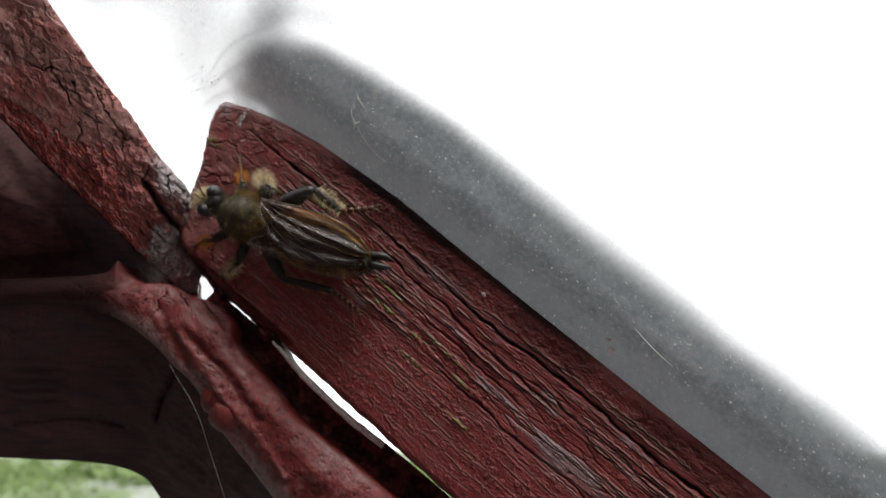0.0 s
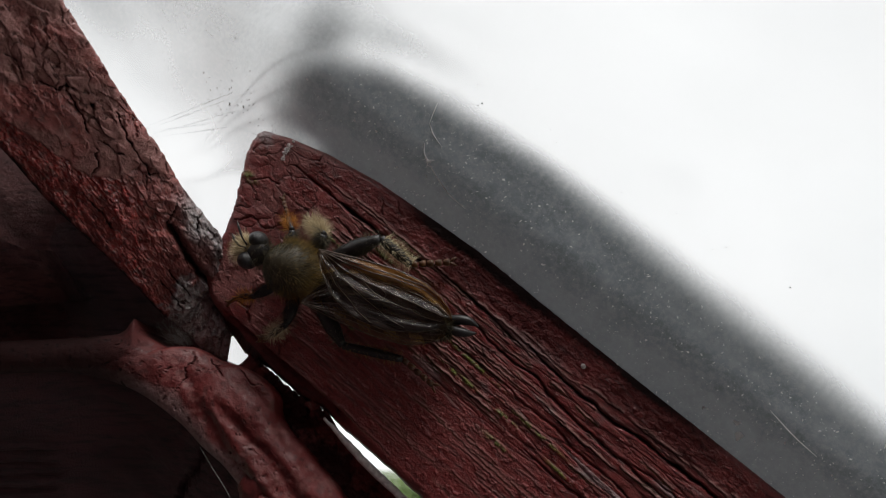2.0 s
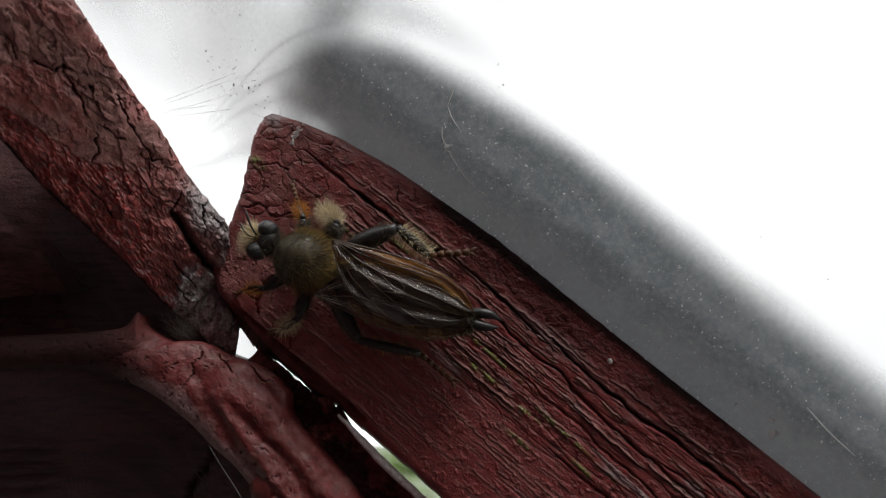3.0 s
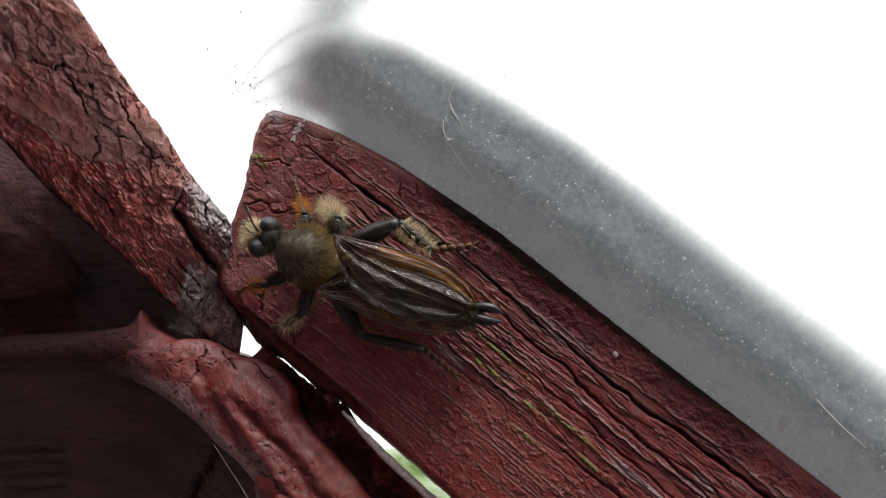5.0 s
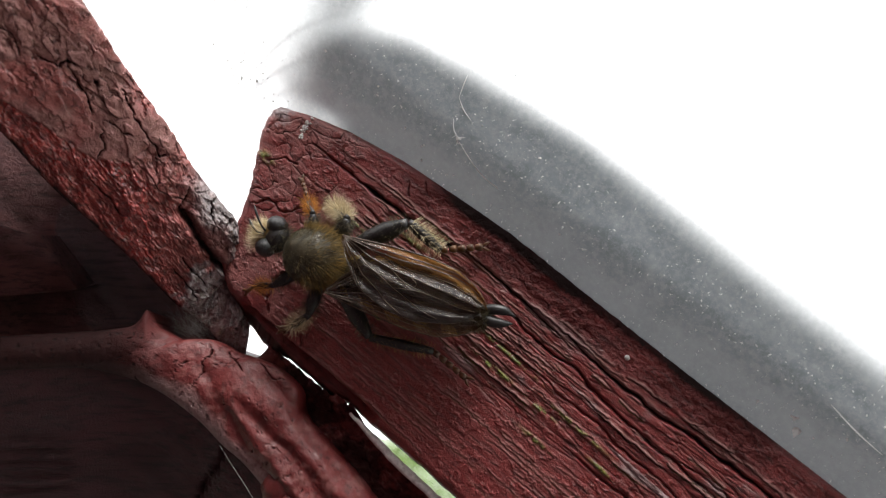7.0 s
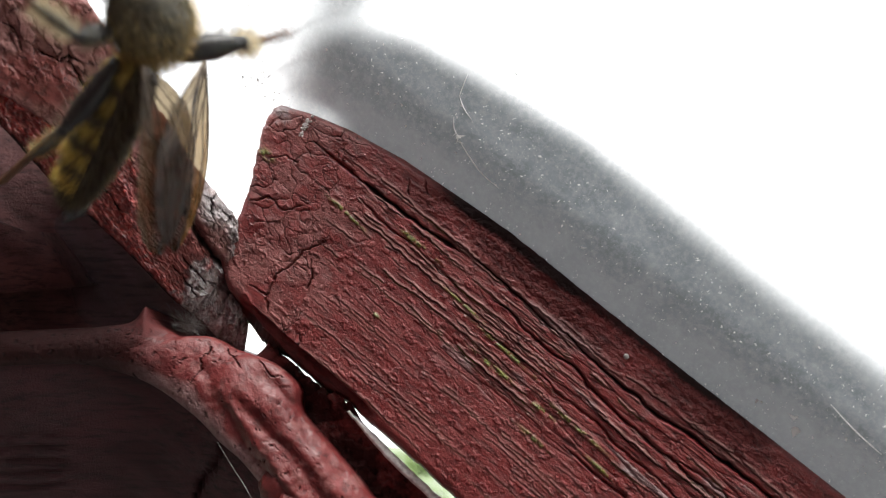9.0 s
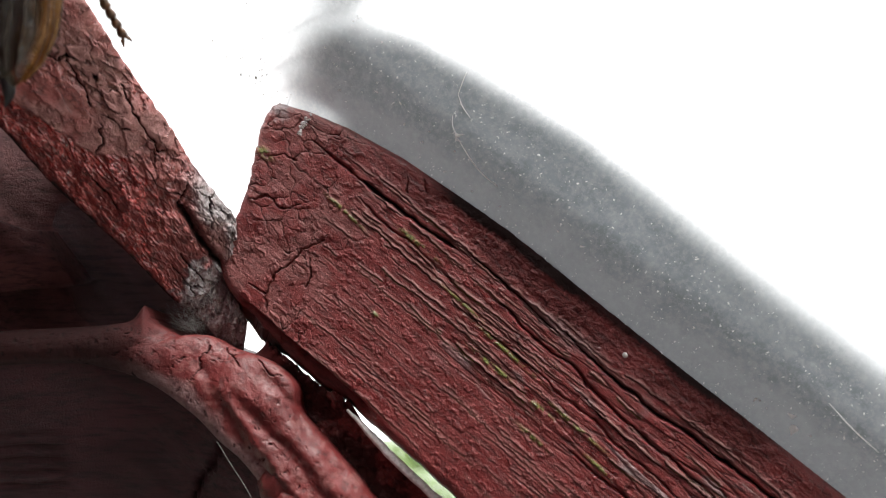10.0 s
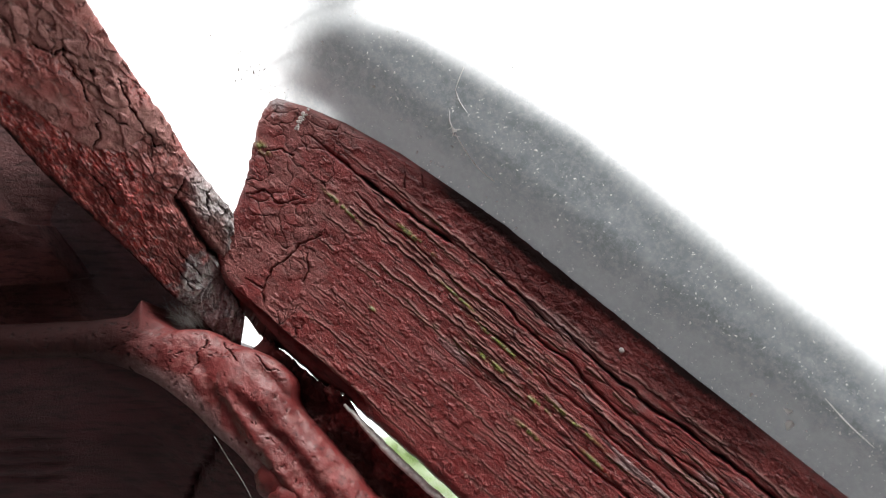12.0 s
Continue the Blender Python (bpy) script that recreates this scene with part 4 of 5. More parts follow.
def build_beams():
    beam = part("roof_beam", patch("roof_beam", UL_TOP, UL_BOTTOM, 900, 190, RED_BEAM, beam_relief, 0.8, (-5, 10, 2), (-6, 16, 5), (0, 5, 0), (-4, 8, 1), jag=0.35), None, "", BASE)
    tagged(beam, "oxblood-painted roof beam with flaking paint and bare grey tip", "beam")
    fascia = new("fascia_board")
    fascia.matrix_basis = BASE
    tagged(fascia, "lower timber with thick rounded oxblood paint lip in shade", "board")
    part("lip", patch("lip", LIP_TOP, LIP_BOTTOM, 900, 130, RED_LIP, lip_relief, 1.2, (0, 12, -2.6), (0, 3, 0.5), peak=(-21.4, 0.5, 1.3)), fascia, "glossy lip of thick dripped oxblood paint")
    part("ledge", patch("ledge", RIM, shifted(LIP_TOP[9:], (-0.9, 0.8, -0.7)), 520, 110, RED_BOARD, ledge_relief, 0.0, (0, 4, -1.6), (0, 3, -1), jag=1.2, jag_end=-6.5), fascia, "crumbling dark ledge behind the lip")
    part("front_face", patch("front_face", shifted(LIP_BOTTOM, (0, 0.3, 0.4)), PANEL_BOTTOM, 200, 60, RED_SHADED, rough_relief, 0.0, (0, 4, 0), (0, 6, 1)), fascia, "shaded dark red front face")
    rim_line = spline([(-6.95, 55.0, -10.9), (-6.2, 54.95, -11.7), (-3.3, 54.45, -14.6), (0.15, 53.95, -17.5), (3.1, 53.75, -19.75)], 140)
    rim_line[:, 1] -= 0.95
    rim_line[:, 2] += -0.02 + 0.16 * (fbm(np.linspace(0, 30, 140), np.zeros(140), 4, 7) - 0.5)
    part("rim", mesh_from("rim", *[q if k else q * MM for k, q in enumerate(tube(rim_line, [0.1, 0.27, 0.31, 0.27, 0.32, 0.28], 12))], PALE_EDGE), fascia, "weathered bare timber rim, whitened for sky light")
    drip = [ball((-10.5, 52.1, -17.1), (1.5, 1.2, 1.5), 22, 30, 0.35, 21), ball((-11.4, 52.4, -15.7), (1.4, 1.1, 1.5), 18, 24, 0.3, 22)]
    v_, f_ = join(drip)
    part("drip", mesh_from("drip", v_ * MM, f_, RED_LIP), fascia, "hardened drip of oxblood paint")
    soffit = part("soffit_board", patch("soffit_board", [(-75, 50, 62), (-46, 60, 30), (-35.2, 66, 16.1), (-30.8, 66, 10.7), (-26, 66, 4.4), (-21.6, 66, -1.4), (-19.4, 66, -6.3)], [(-75, 50, -8), (-56, 58, -8), (-43, 64, -7.7), (-33, 66, -8), (-28.4, 66, -8.2), (-23.5, 66, -9.2), (-19.4, 66, -9.7)], 160, 60, RED_HOLLOW, rough_relief, 0.0, (0, 3, 0), (0, 3, 0), (0, -30, 0), (0, 3, 0)), None, "", BASE)
    tagged(soffit, "dark red soffit board deep in the shaded hollow", "board")
    rafter = part("rafter_end", patch("rafter_end", [(-60, 57, 14), (-47, 59, 6.8), (-40, 60, 4.2), (-33, 62, 1.8)], [(-60, 57, -2.5), (-47, 59, -3.2), (-40, 60, -3.3), (-29.8, 62, -2.5)], 160, 70, RED_HOLLOW, rough_relief, 0.3, (-2, 10, -1), (0, 10, 1), (0, 4, 0), (-1, 12, 0), jag=0.5), None, "", BASE)
    tagged(rafter, "mauve-brown rafter end in the shaded hollow", "beam")


build_beams()


# ---- plastic film over the board ----
def film_height(s, v):
    """Bulge of the film towards the viewer above the board's plane; v runs up from the board's top corner."""
    z = -3.6 + 5.4 * smooth(-3.0, 7.0, v) - 7.0 * smooth(9.0, 40.0, v) - 3.0 * smooth(-2.0, -9.0, s)
    return z + 0.5 * (fbm(s * 0.06 + 4, v * 0.1 + 4, 2, 505) - 0.5)


def build_film():
    ns, nv = 450, 260
    s = np.concatenate([np.linspace(-30, 70, 430), np.linspace(73, 170, 20)])[None] + np.zeros((nv, 1))
    w = np.linspace(0, 1, nv)[:, None]
    low = np.interp(s, (-26, -1.5, 0, 2, 5, 10, 20, 28, 35, 47, 84), (-9, -1.2, 0.2, 1.0, 1.8, 2.55, 3.15, 2.85, 2.65, 2.45, 2.3))
    low = low - 0.35
    low = np.where(s < -0.62, -24.0, low)
    knee = np.interp(s, (-30, -1, 0, 2, 5, 10, 20, 28, 35, 47, 84), (1.6, 1.6, 1.6, 2.0, 2.8, 3.55, 4.15, 3.85, 3.65, 3.45, 3.3))
    w1, w2 = np.clip(w / 0.22, 0, 1), np.clip((w - 0.22) / 0.78, 0, 1)
    v = low + (knee - low) * w1 + (110 - knee) * (0.35 * w2 ** 1.6 + 0.65 * w2 ** 5)
    # The grey band and its blurred edge are painted into the film's opacity.
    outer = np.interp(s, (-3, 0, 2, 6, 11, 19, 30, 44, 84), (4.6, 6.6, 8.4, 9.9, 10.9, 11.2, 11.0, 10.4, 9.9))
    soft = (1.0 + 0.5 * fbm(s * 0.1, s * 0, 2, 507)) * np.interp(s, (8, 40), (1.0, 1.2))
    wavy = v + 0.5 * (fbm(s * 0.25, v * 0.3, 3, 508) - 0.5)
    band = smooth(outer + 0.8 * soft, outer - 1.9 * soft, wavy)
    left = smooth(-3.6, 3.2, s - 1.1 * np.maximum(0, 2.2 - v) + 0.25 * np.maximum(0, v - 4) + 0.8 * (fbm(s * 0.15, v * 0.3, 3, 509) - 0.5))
    # Haze is thinned here to paint a bright glare.
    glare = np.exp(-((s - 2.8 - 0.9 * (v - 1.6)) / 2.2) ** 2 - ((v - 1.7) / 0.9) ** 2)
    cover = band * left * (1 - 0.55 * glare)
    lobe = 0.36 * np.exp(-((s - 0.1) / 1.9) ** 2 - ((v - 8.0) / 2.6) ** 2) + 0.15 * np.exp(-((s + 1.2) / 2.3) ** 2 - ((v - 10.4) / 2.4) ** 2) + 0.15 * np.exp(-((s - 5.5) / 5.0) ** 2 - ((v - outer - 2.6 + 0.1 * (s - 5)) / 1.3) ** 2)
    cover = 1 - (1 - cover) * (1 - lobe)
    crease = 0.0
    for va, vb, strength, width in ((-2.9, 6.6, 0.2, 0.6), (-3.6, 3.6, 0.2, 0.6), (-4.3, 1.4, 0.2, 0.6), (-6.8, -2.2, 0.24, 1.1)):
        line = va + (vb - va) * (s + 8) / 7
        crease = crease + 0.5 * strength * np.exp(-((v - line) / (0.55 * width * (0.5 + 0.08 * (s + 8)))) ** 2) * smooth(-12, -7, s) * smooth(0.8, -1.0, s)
    # The veil greys the sky behind, with patches that imitate clouds.
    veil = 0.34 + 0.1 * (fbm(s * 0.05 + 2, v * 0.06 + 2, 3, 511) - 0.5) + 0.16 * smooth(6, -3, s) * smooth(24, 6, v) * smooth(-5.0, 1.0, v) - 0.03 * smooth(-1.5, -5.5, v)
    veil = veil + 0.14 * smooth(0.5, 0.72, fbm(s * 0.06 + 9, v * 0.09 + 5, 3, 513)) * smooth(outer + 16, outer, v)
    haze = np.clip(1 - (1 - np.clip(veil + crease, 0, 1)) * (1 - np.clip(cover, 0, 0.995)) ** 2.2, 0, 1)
    # Lighter streaks imitate sheen on the fold; the white flecks are separate.
    film_sheen = 0.5 * fbm(s * 0.35, v * 0.9, 4, 514) + 0.5 * fbm(s * 1.4, v * 1.8, 4, 515) + 0.55 * smooth(4.0, 0.8, v - np.interp(s, (0, 5, 10, 20), (0, 1, 2, 2.6))) - 0.16 * np.exp(-((v - 5.4) / 1.3) ** 2)
    under = np.interp(-v, (0, 0.6, 1.9, 6.1, 9.7, 11.4, 12.3, 13.5, 24), (0, -0.05, 0.2, 2.45, 3.65, 3.85, 4.65, 6.85, 24)) * (s < -0.62)
    z = film_height(s, v)
    film = new("plastic_film")
    film.matrix_basis = BOARD
    tagged(film, "dusty clear plastic film bulging over the board edge", "plastic film")
    part("sheet", mesh_from("sheet", np.stack([s + under, v, z], -1).reshape(-1, 3) * MM, grid_faces(nv, ns), FILM, True, {"haze": haze, "pale_marks": film_sheen}), film, "grey hazy fold of clear plastic")
    for line in (((-12.87, -6.62), (-10.69, -3.45), (-7.41, 0.12), (-1.9, 3.38)), ((-12.74, -6.78), (-9.78, -3.71), (-6.18, -0.4), (-2.27, 1.59)), ((-12.37, -6.88), (-10.39, -4.58), (-7.77, -2.03)), ((-3.97, -0.85), (-1.92, -0.44), (-0.86, -0.14)), ((-12.15, -6.97), (-8.94, -3.9), (-4.79, -1.06)), ((-13.09, -6.54), (-10.66, -2.7), (-6.27, 1.3))):
        pts = [(a, b, float(film_height(np.array(a - 0.42 * max(0, -b)), np.array(b))) + 0.02) for a, b in line]
        v_, f_ = tube(pts, [0.01, 0.03, 0.027, 0.035, 0.01], 6, 40)
        part("crease", mesh_from("crease", v_ * MM, f_, FILM, True, {"haze": np.full(len(v_), 0.2), "pale_marks": np.full(len(v_), 0.8)}), film, "fine crease in the plastic")
    rng = np.random.default_rng(55)

    def fleck(fs, fv, size, long=1.0, turn=None):
        k = rng.integers(4, 8)
        an = np.sort(rng.uniform(0, 2 * np.pi, k))
        rr = size * rng.uniform(0.5, 1.1, k)
        tw = rng.uniform(0, np.pi) if turn is None else turn
        x, y = rr * np.cos(an) * long, rr * np.sin(an)
        x, y = x * np.cos(tw) - y * np.sin(tw), x * np.sin(tw) + y * np.cos(tw)
        z0 = float(film_height(np.array(fs), np.array(fv))) + 0.03
        ring = np.stack([fs + x, fv + y, np.full(k, z0)], 1)
        top = np.array([[fs, fv, z0 + size * 0.35]])
        return np.concatenate([ring, top]), [(j, (j + 1) % k, k) for j in range(k)]

    pale_marks = []
    for _ in range(1300):
        fs = rng.uniform(1.5, 62)
        fv = rng.uniform(2.6, 9.3)
        pale_marks.append(fleck(fs, fv, 0.03 + 0.075 * rng.random() ** 3.5, rng.uniform(1, 2)))
    for _ in range(60):
        pale_marks.append(fleck(17.0 + rng.normal() * 2.0, 7.2 + rng.normal() * 0.9, 0.03 + 0.04 * rng.random() ** 3))
    for fs, fv, size, long in ((12.85, 5.99, 0.26, 1.1), (12.6, 6.15, 0.09, 5), (13.1, 5.8, 0.08, 5), (12.8, 5.9, 0.07, 8), (12.95, 6.2, 0.06, 7), (24.28, 5.13, 0.14, 1.8), (18.24, 8.2, 0.16, 1.2), (38.84, 3.98, 0.16, 1.8), (17.16, 5.57, 0.11, 1.5), (41.7, 4.0, 0.4, 1.3), (41.0, 4.5, 0.25, 1.5),
                               (5.78, 5.64, 0.1, 1.6), (0.93, 5.42, 0.13, 2.2), (10.9, 4.3, 0.1, 1.4), (22, 6.6, 0.1, 1.5), (28, 6.0, 0.1, 1.3), (33, 5.2, 0.12, 1.6)):
        pale_marks.append(fleck(fs, fv, size, long))
    part("pale_marks", mesh_from("pale_marks", *[q if k else q * MM for k, q in enumerate(join(pale_marks))], FLECK, False), film, "white dust flecks")["kind"] = "stuff"
    dirt = []
    for fs, fv, size in ((-6.37, 0.28, 0.13), (-4.17, 0.78, 0.11), (-3.01, 1.44, 0.1), (-7.79, -0.45, 0.07), (-6.16, -0.63, 0.07), (-4.15, 2.11, 0.08)):
        dirt.append(fleck(fs, fv, size, 1.6))
    for _ in range(26):
        dirt.append(fleck(rng.uniform(-9, 0.5), rng.uniform(-2.5, 5), rng.uniform(0.03, 0.07), 1.4))
    for _ in range(30):
        dirt.append(fleck(-6.5 + 2.6 * rng.normal(), 0.2 + 1.5 * rng.normal(), rng.uniform(0.03, 0.085), 1.8))
    for _ in range(14):
        dirt.append(fleck(rng.uniform(12, 40), rng.uniform(11, 14), rng.uniform(0.03, 0.09), 1.4))
    part("dirt", mesh_from("dirt", *[q if k else q * MM for k, q in enumerate(join(dirt))], DROPPING, False), film, "brown dirt specks")["kind"] = "stuff"
    for line in (((10.6, 9.9), (10.8, 9.2), (11.1, 8.3)), ((11.1, 8.3), (11.9, 7.8), (12.8, 7.5)), ((12.85, 6.0), (12.2, 6.3), (11.7, 6.9)), ((12.9, 5.9), (14.2, 5.4), (15.6, 5.0), (17.2, 4.9)), ((42, 6.4), (44, 6.0), (46, 5.8))):
        pts = [(a, b, float(film_height(np.array(a), np.array(b))) + 0.04) for a, b in line]
        v_, f_ = tube(pts, [0.02, 0.05, 0.045, 0.02], 5, 24)
        part("scratch", mesh_from("scratch", v_ * MM, f_, SCRATCH), film, "pale hairline scratch")


build_film()


# ---- spider silk ----
def build_silk():
    web = new("cobweb")
    web.matrix_basis = BASE
    tagged(web, "wispy pale cobweb strands under the painted lip", "cobweb")
    for line, r in (([(-15.63, 52.4, -12.77), (-14.51, 52.0, -14.3), (-13.58, 51.8, -15.6), (-12.73, 51.6, -17.1), (-11.5, 51.4, -20.5), (-9.6, 51.2, -26)], 0.0085),):
        v_, f_ = tube(line, [r, r * 1.5, r, r * 1.3, r], 5, 40)
        part("strand", mesh_from("strand", v_ * MM, f_, SILK), web)
    rng = np.random.default_rng(77)
    pieces = []
    for _ in range(170):
        a = np.array((-18.6, 57.0, -5.6)) + rng.normal(size=3) * (0.5, 0.3, 0.3)
        b = np.array((-19.0, 56.4, -4.4)) + rng.normal(size=3) * (0.9, 0.5, 0.7)
        pieces.append(tube([a, (a + b) / 2 + rng.normal(size=3) * 0.2, b], [0.0035, 0.0045, 0.003], 3, 6))
    v_, f_ = join(pieces)
    part("tangle", mesh_from("tangle", v_ * MM, f_, SILK), web, "grey woolly web tangle")["kind"] = "stuff"


build_silk()


# ---- the robber fly: x ahead, y to its left, z up, millimetres ----
def shell_points(centre, radii, n, rng, keep):
    d = rng.normal(size=(n * 4, 3))
    d /= np.linalg.norm(d, axis=1, keepdims=True)
    d = d[keep(d)][:n]
    return np.array(centre) + d * np.array(radii), d


def fly_leg(fly, coxa, knee, ankle, toe, thick, coat, rng, tuft, shag):
    """Femur, tibia and a jointed foot with claws; the leg turns about its coxa."""
    coxa, knee, ankle, toe = (np.array(p, dtype=float) for p in (coxa, knee, ankle, toe))
    pts = [p - coxa for p in (coxa, knee, ankle, toe)]
    v_, f_ = tube([pts[0], pts[0] * 0.6 + pts[1] * 0.4 + np.array((0, 0, 0.12)), pts[1]], [thick * 0.55, thick, thick * 1.05, thick * 0.5], 10, 12)
    leg = part("leg", mesh_from("leg", v_ * MM, f_, CHITIN), fly, "black bristly leg", Matrix.Translation(coxa * MM))
    v_, f_ = tube([pts[1], pts[1] * 0.5 + pts[2] * 0.5 + np.array((0, 0, 0.08)), pts[2]], [thick * 0.5, thick * 0.6, thick * 0.62, thick * 0.45], 9, 12)
    part("shin", mesh_from("shin", v_ * MM, f_, CHITIN), leg)
    foot = []
    for k in range(5):
        a, b = pts[2] + (pts[3] - pts[2]) * k / 5, pts[2] + (pts[3] - pts[2]) * (k + 0.86) / 5
        foot.append(tube([a, (a + b) / 2, b], [thick * 0.26, thick * 0.42, thick * 0.4], 7))
    d = (pts[3] - pts[2]) / np.linalg.norm(pts[3] - pts[2])
    side = np.cross(d, (0, 0, 1.0))
    for sg in (-1, 1):
        foot.append(tube([pts[3] - d * 0.1, pts[3] + d * 0.2 + side * 0.22 * sg, pts[3] + d * 0.5 + side * 0.32 * sg], [0.07, 0.12, 0.02], 6, 7))
    v_, f_ = join(foot)
    part("foot", mesh_from("foot", v_ * MM, f_, CHITIN_BROWN), leg, "brown jointed foot with claws")
    axis = (pts[2] - pts[1]) / np.linalg.norm(pts[2] - pts[1])
    ways = rng.normal(size=(tuft, 3))
    ways -= (ways @ axis)[:, None] * axis
    ways /= np.linalg.norm(ways, axis=1, keepdims=True)
    roots = pts[1] + (pts[2] - pts[1]) * rng.uniform(0.05, 1.0, (tuft, 1)) + ways * thick * 0.4
    v_, f_ = hairs(roots, ways + axis * 0.3, shag, 0.022, rng)
    part("bristles", mesh_from("bristles", v_ * MM, f_, coat, False), leg)["kind"] = "stuff"
    fax = pts[1] / np.linalg.norm(pts[1])
    ways = rng.normal(size=(tuft, 3))
    ways -= (ways @ fax)[:, None] * fax
    ways /= np.linalg.norm(ways, axis=1, keepdims=True)
    v_, f_ = hairs(pts[1] * rng.uniform(0.1, 1.0, (tuft, 1)) + ways * thick * 0.8, ways, 0.5, 0.024, rng)
    part("thigh_bristles", mesh_from("thigh_bristles", v_ * MM, f_, HAIR_DARK, False), leg)["kind"] = "stuff"
    return leg


def fly_wing(fly, side, m, tint):
    """A long pleated wing that lies back over the body; side is 1 for the left wing, and its trailing half crosses the back."""
    nu, nv = 90, 60
    u = np.linspace(0, 1, nu)[None]
    w = np.linspace(0, 1, nv)[:, None]
    lead = np.interp(u, (0, 0.1, 0.3, 0.55, 0.75, 0.88, 0.96, 1), (0.0, 0.12, 0.3, 0.42, 0.22, -0.35, -1.0, -1.6))
    trail = -np.interp(u, (0, 0.08, 0.2, 0.4, 0.6, 0.8, 0.92, 1), (0.25, 1.5, 2.9, 3.75, 3.8, 3.3, 2.6, 1.7))

    def at(uu, ww):
        le, tr = np.interp(uu, u[0], lead[0]), np.interp(uu, u[0], trail[0])
        y = le + (tr - le) * ww
        pleat = 0.16 * np.sin(13 * ww + 2.5 * uu) + 0.1 * np.sin(29 * ww - 6 * uu) + 0.16 * (fbm(uu * 9 + 3, ww * 7 + 3, 3, 19) - 0.5)
        return np.stack([-10.6 * uu + 0 * ww, side * y, pleat * np.sin(np.pi * np.clip(ww, 0, 1)) ** 0.5 * smooth(0, 0.15, uu) + 0.4 * np.sin(np.pi * uu) - 0.05 * (y + 1.4) ** 2], -1)

    p = at(u + 0 * w, w + 0 * u)
    amber = tint * smooth(0.34, 0.16, w + 0.1 * (fbm(u * 5, w * 4, 3, 9) - 0.5)) * smooth(0.12, 0.4, u)
    wing = part("wing", mesh_from("wing", p.reshape(-1, 3) * MM, grid_faces(nv, nu), WING, True, {"amber": amber}), fly, "smoky translucent wing with amber leading edge", m)
    for line, r in ((((0, 0.0), (0.3, 0.0), (0.7, 0.0), (0.95, 0.0)), 0.06), (((0, 0.06), (0.3, 0.1), (0.6, 0.09), (0.86, 0.04)), 0.04), (((0, 0.1), (0.25, 0.17), (0.5, 0.16), (0.93, 0.1)), 0.045),
                    (((0.2, 0.18), (0.42, 0.27), (0.7, 0.26), (0.98, 0.3)), 0.04), (((0.02, 0.18), (0.22, 0.32), (0.5, 0.38), (0.96, 0.5)), 0.05), (((0.36, 0.36), (0.48, 0.5), (0.7, 0.58), (0.93, 0.7)), 0.036),
                    (((0.02, 0.26), (0.2, 0.48), (0.4, 0.62), (0.72, 0.92)), 0.042), (((0.34, 0.25), (0.4, 0.32), (0.42, 0.37)), 0.035), (((0.5, 0.39), (0.54, 0.46), (0.53, 0.52)), 0.03), (((0.28, 0.54), (0.4, 0.5), (0.5, 0.51)), 0.032), (((0.4, 0.63), (0.5, 0.58), (0.58, 0.55)), 0.03),
                    (((0.02, 0.4), (0.15, 0.66), (0.32, 0.8), (0.5, 0.97)), 0.04), (((0.02, 0.6), (0.12, 0.84), (0.24, 0.98)), 0.036), (((0.05, 1.0), (0.3, 1.0), (0.6, 1.0), (0.92, 1.0)), 0.026)):
        q = np.array(line)
        dense = spline(np.concatenate([q, q[:, :1] * 0], 1), 26)
        pts = at(dense[:, 0], dense[:, 1])
        v_, f_ = tube(pts + np.array((0, 0, 0.015)), [r * 1.0, r * 0.8, r * 0.45], 5)
        part("vein", mesh_from("vein", v_ * MM, f_, VEIN), wing)


def scaled_ball(centre, radii, *rest):
    v_, f_ = ball(centre, radii, *rest)
    return v_ * MM, f_


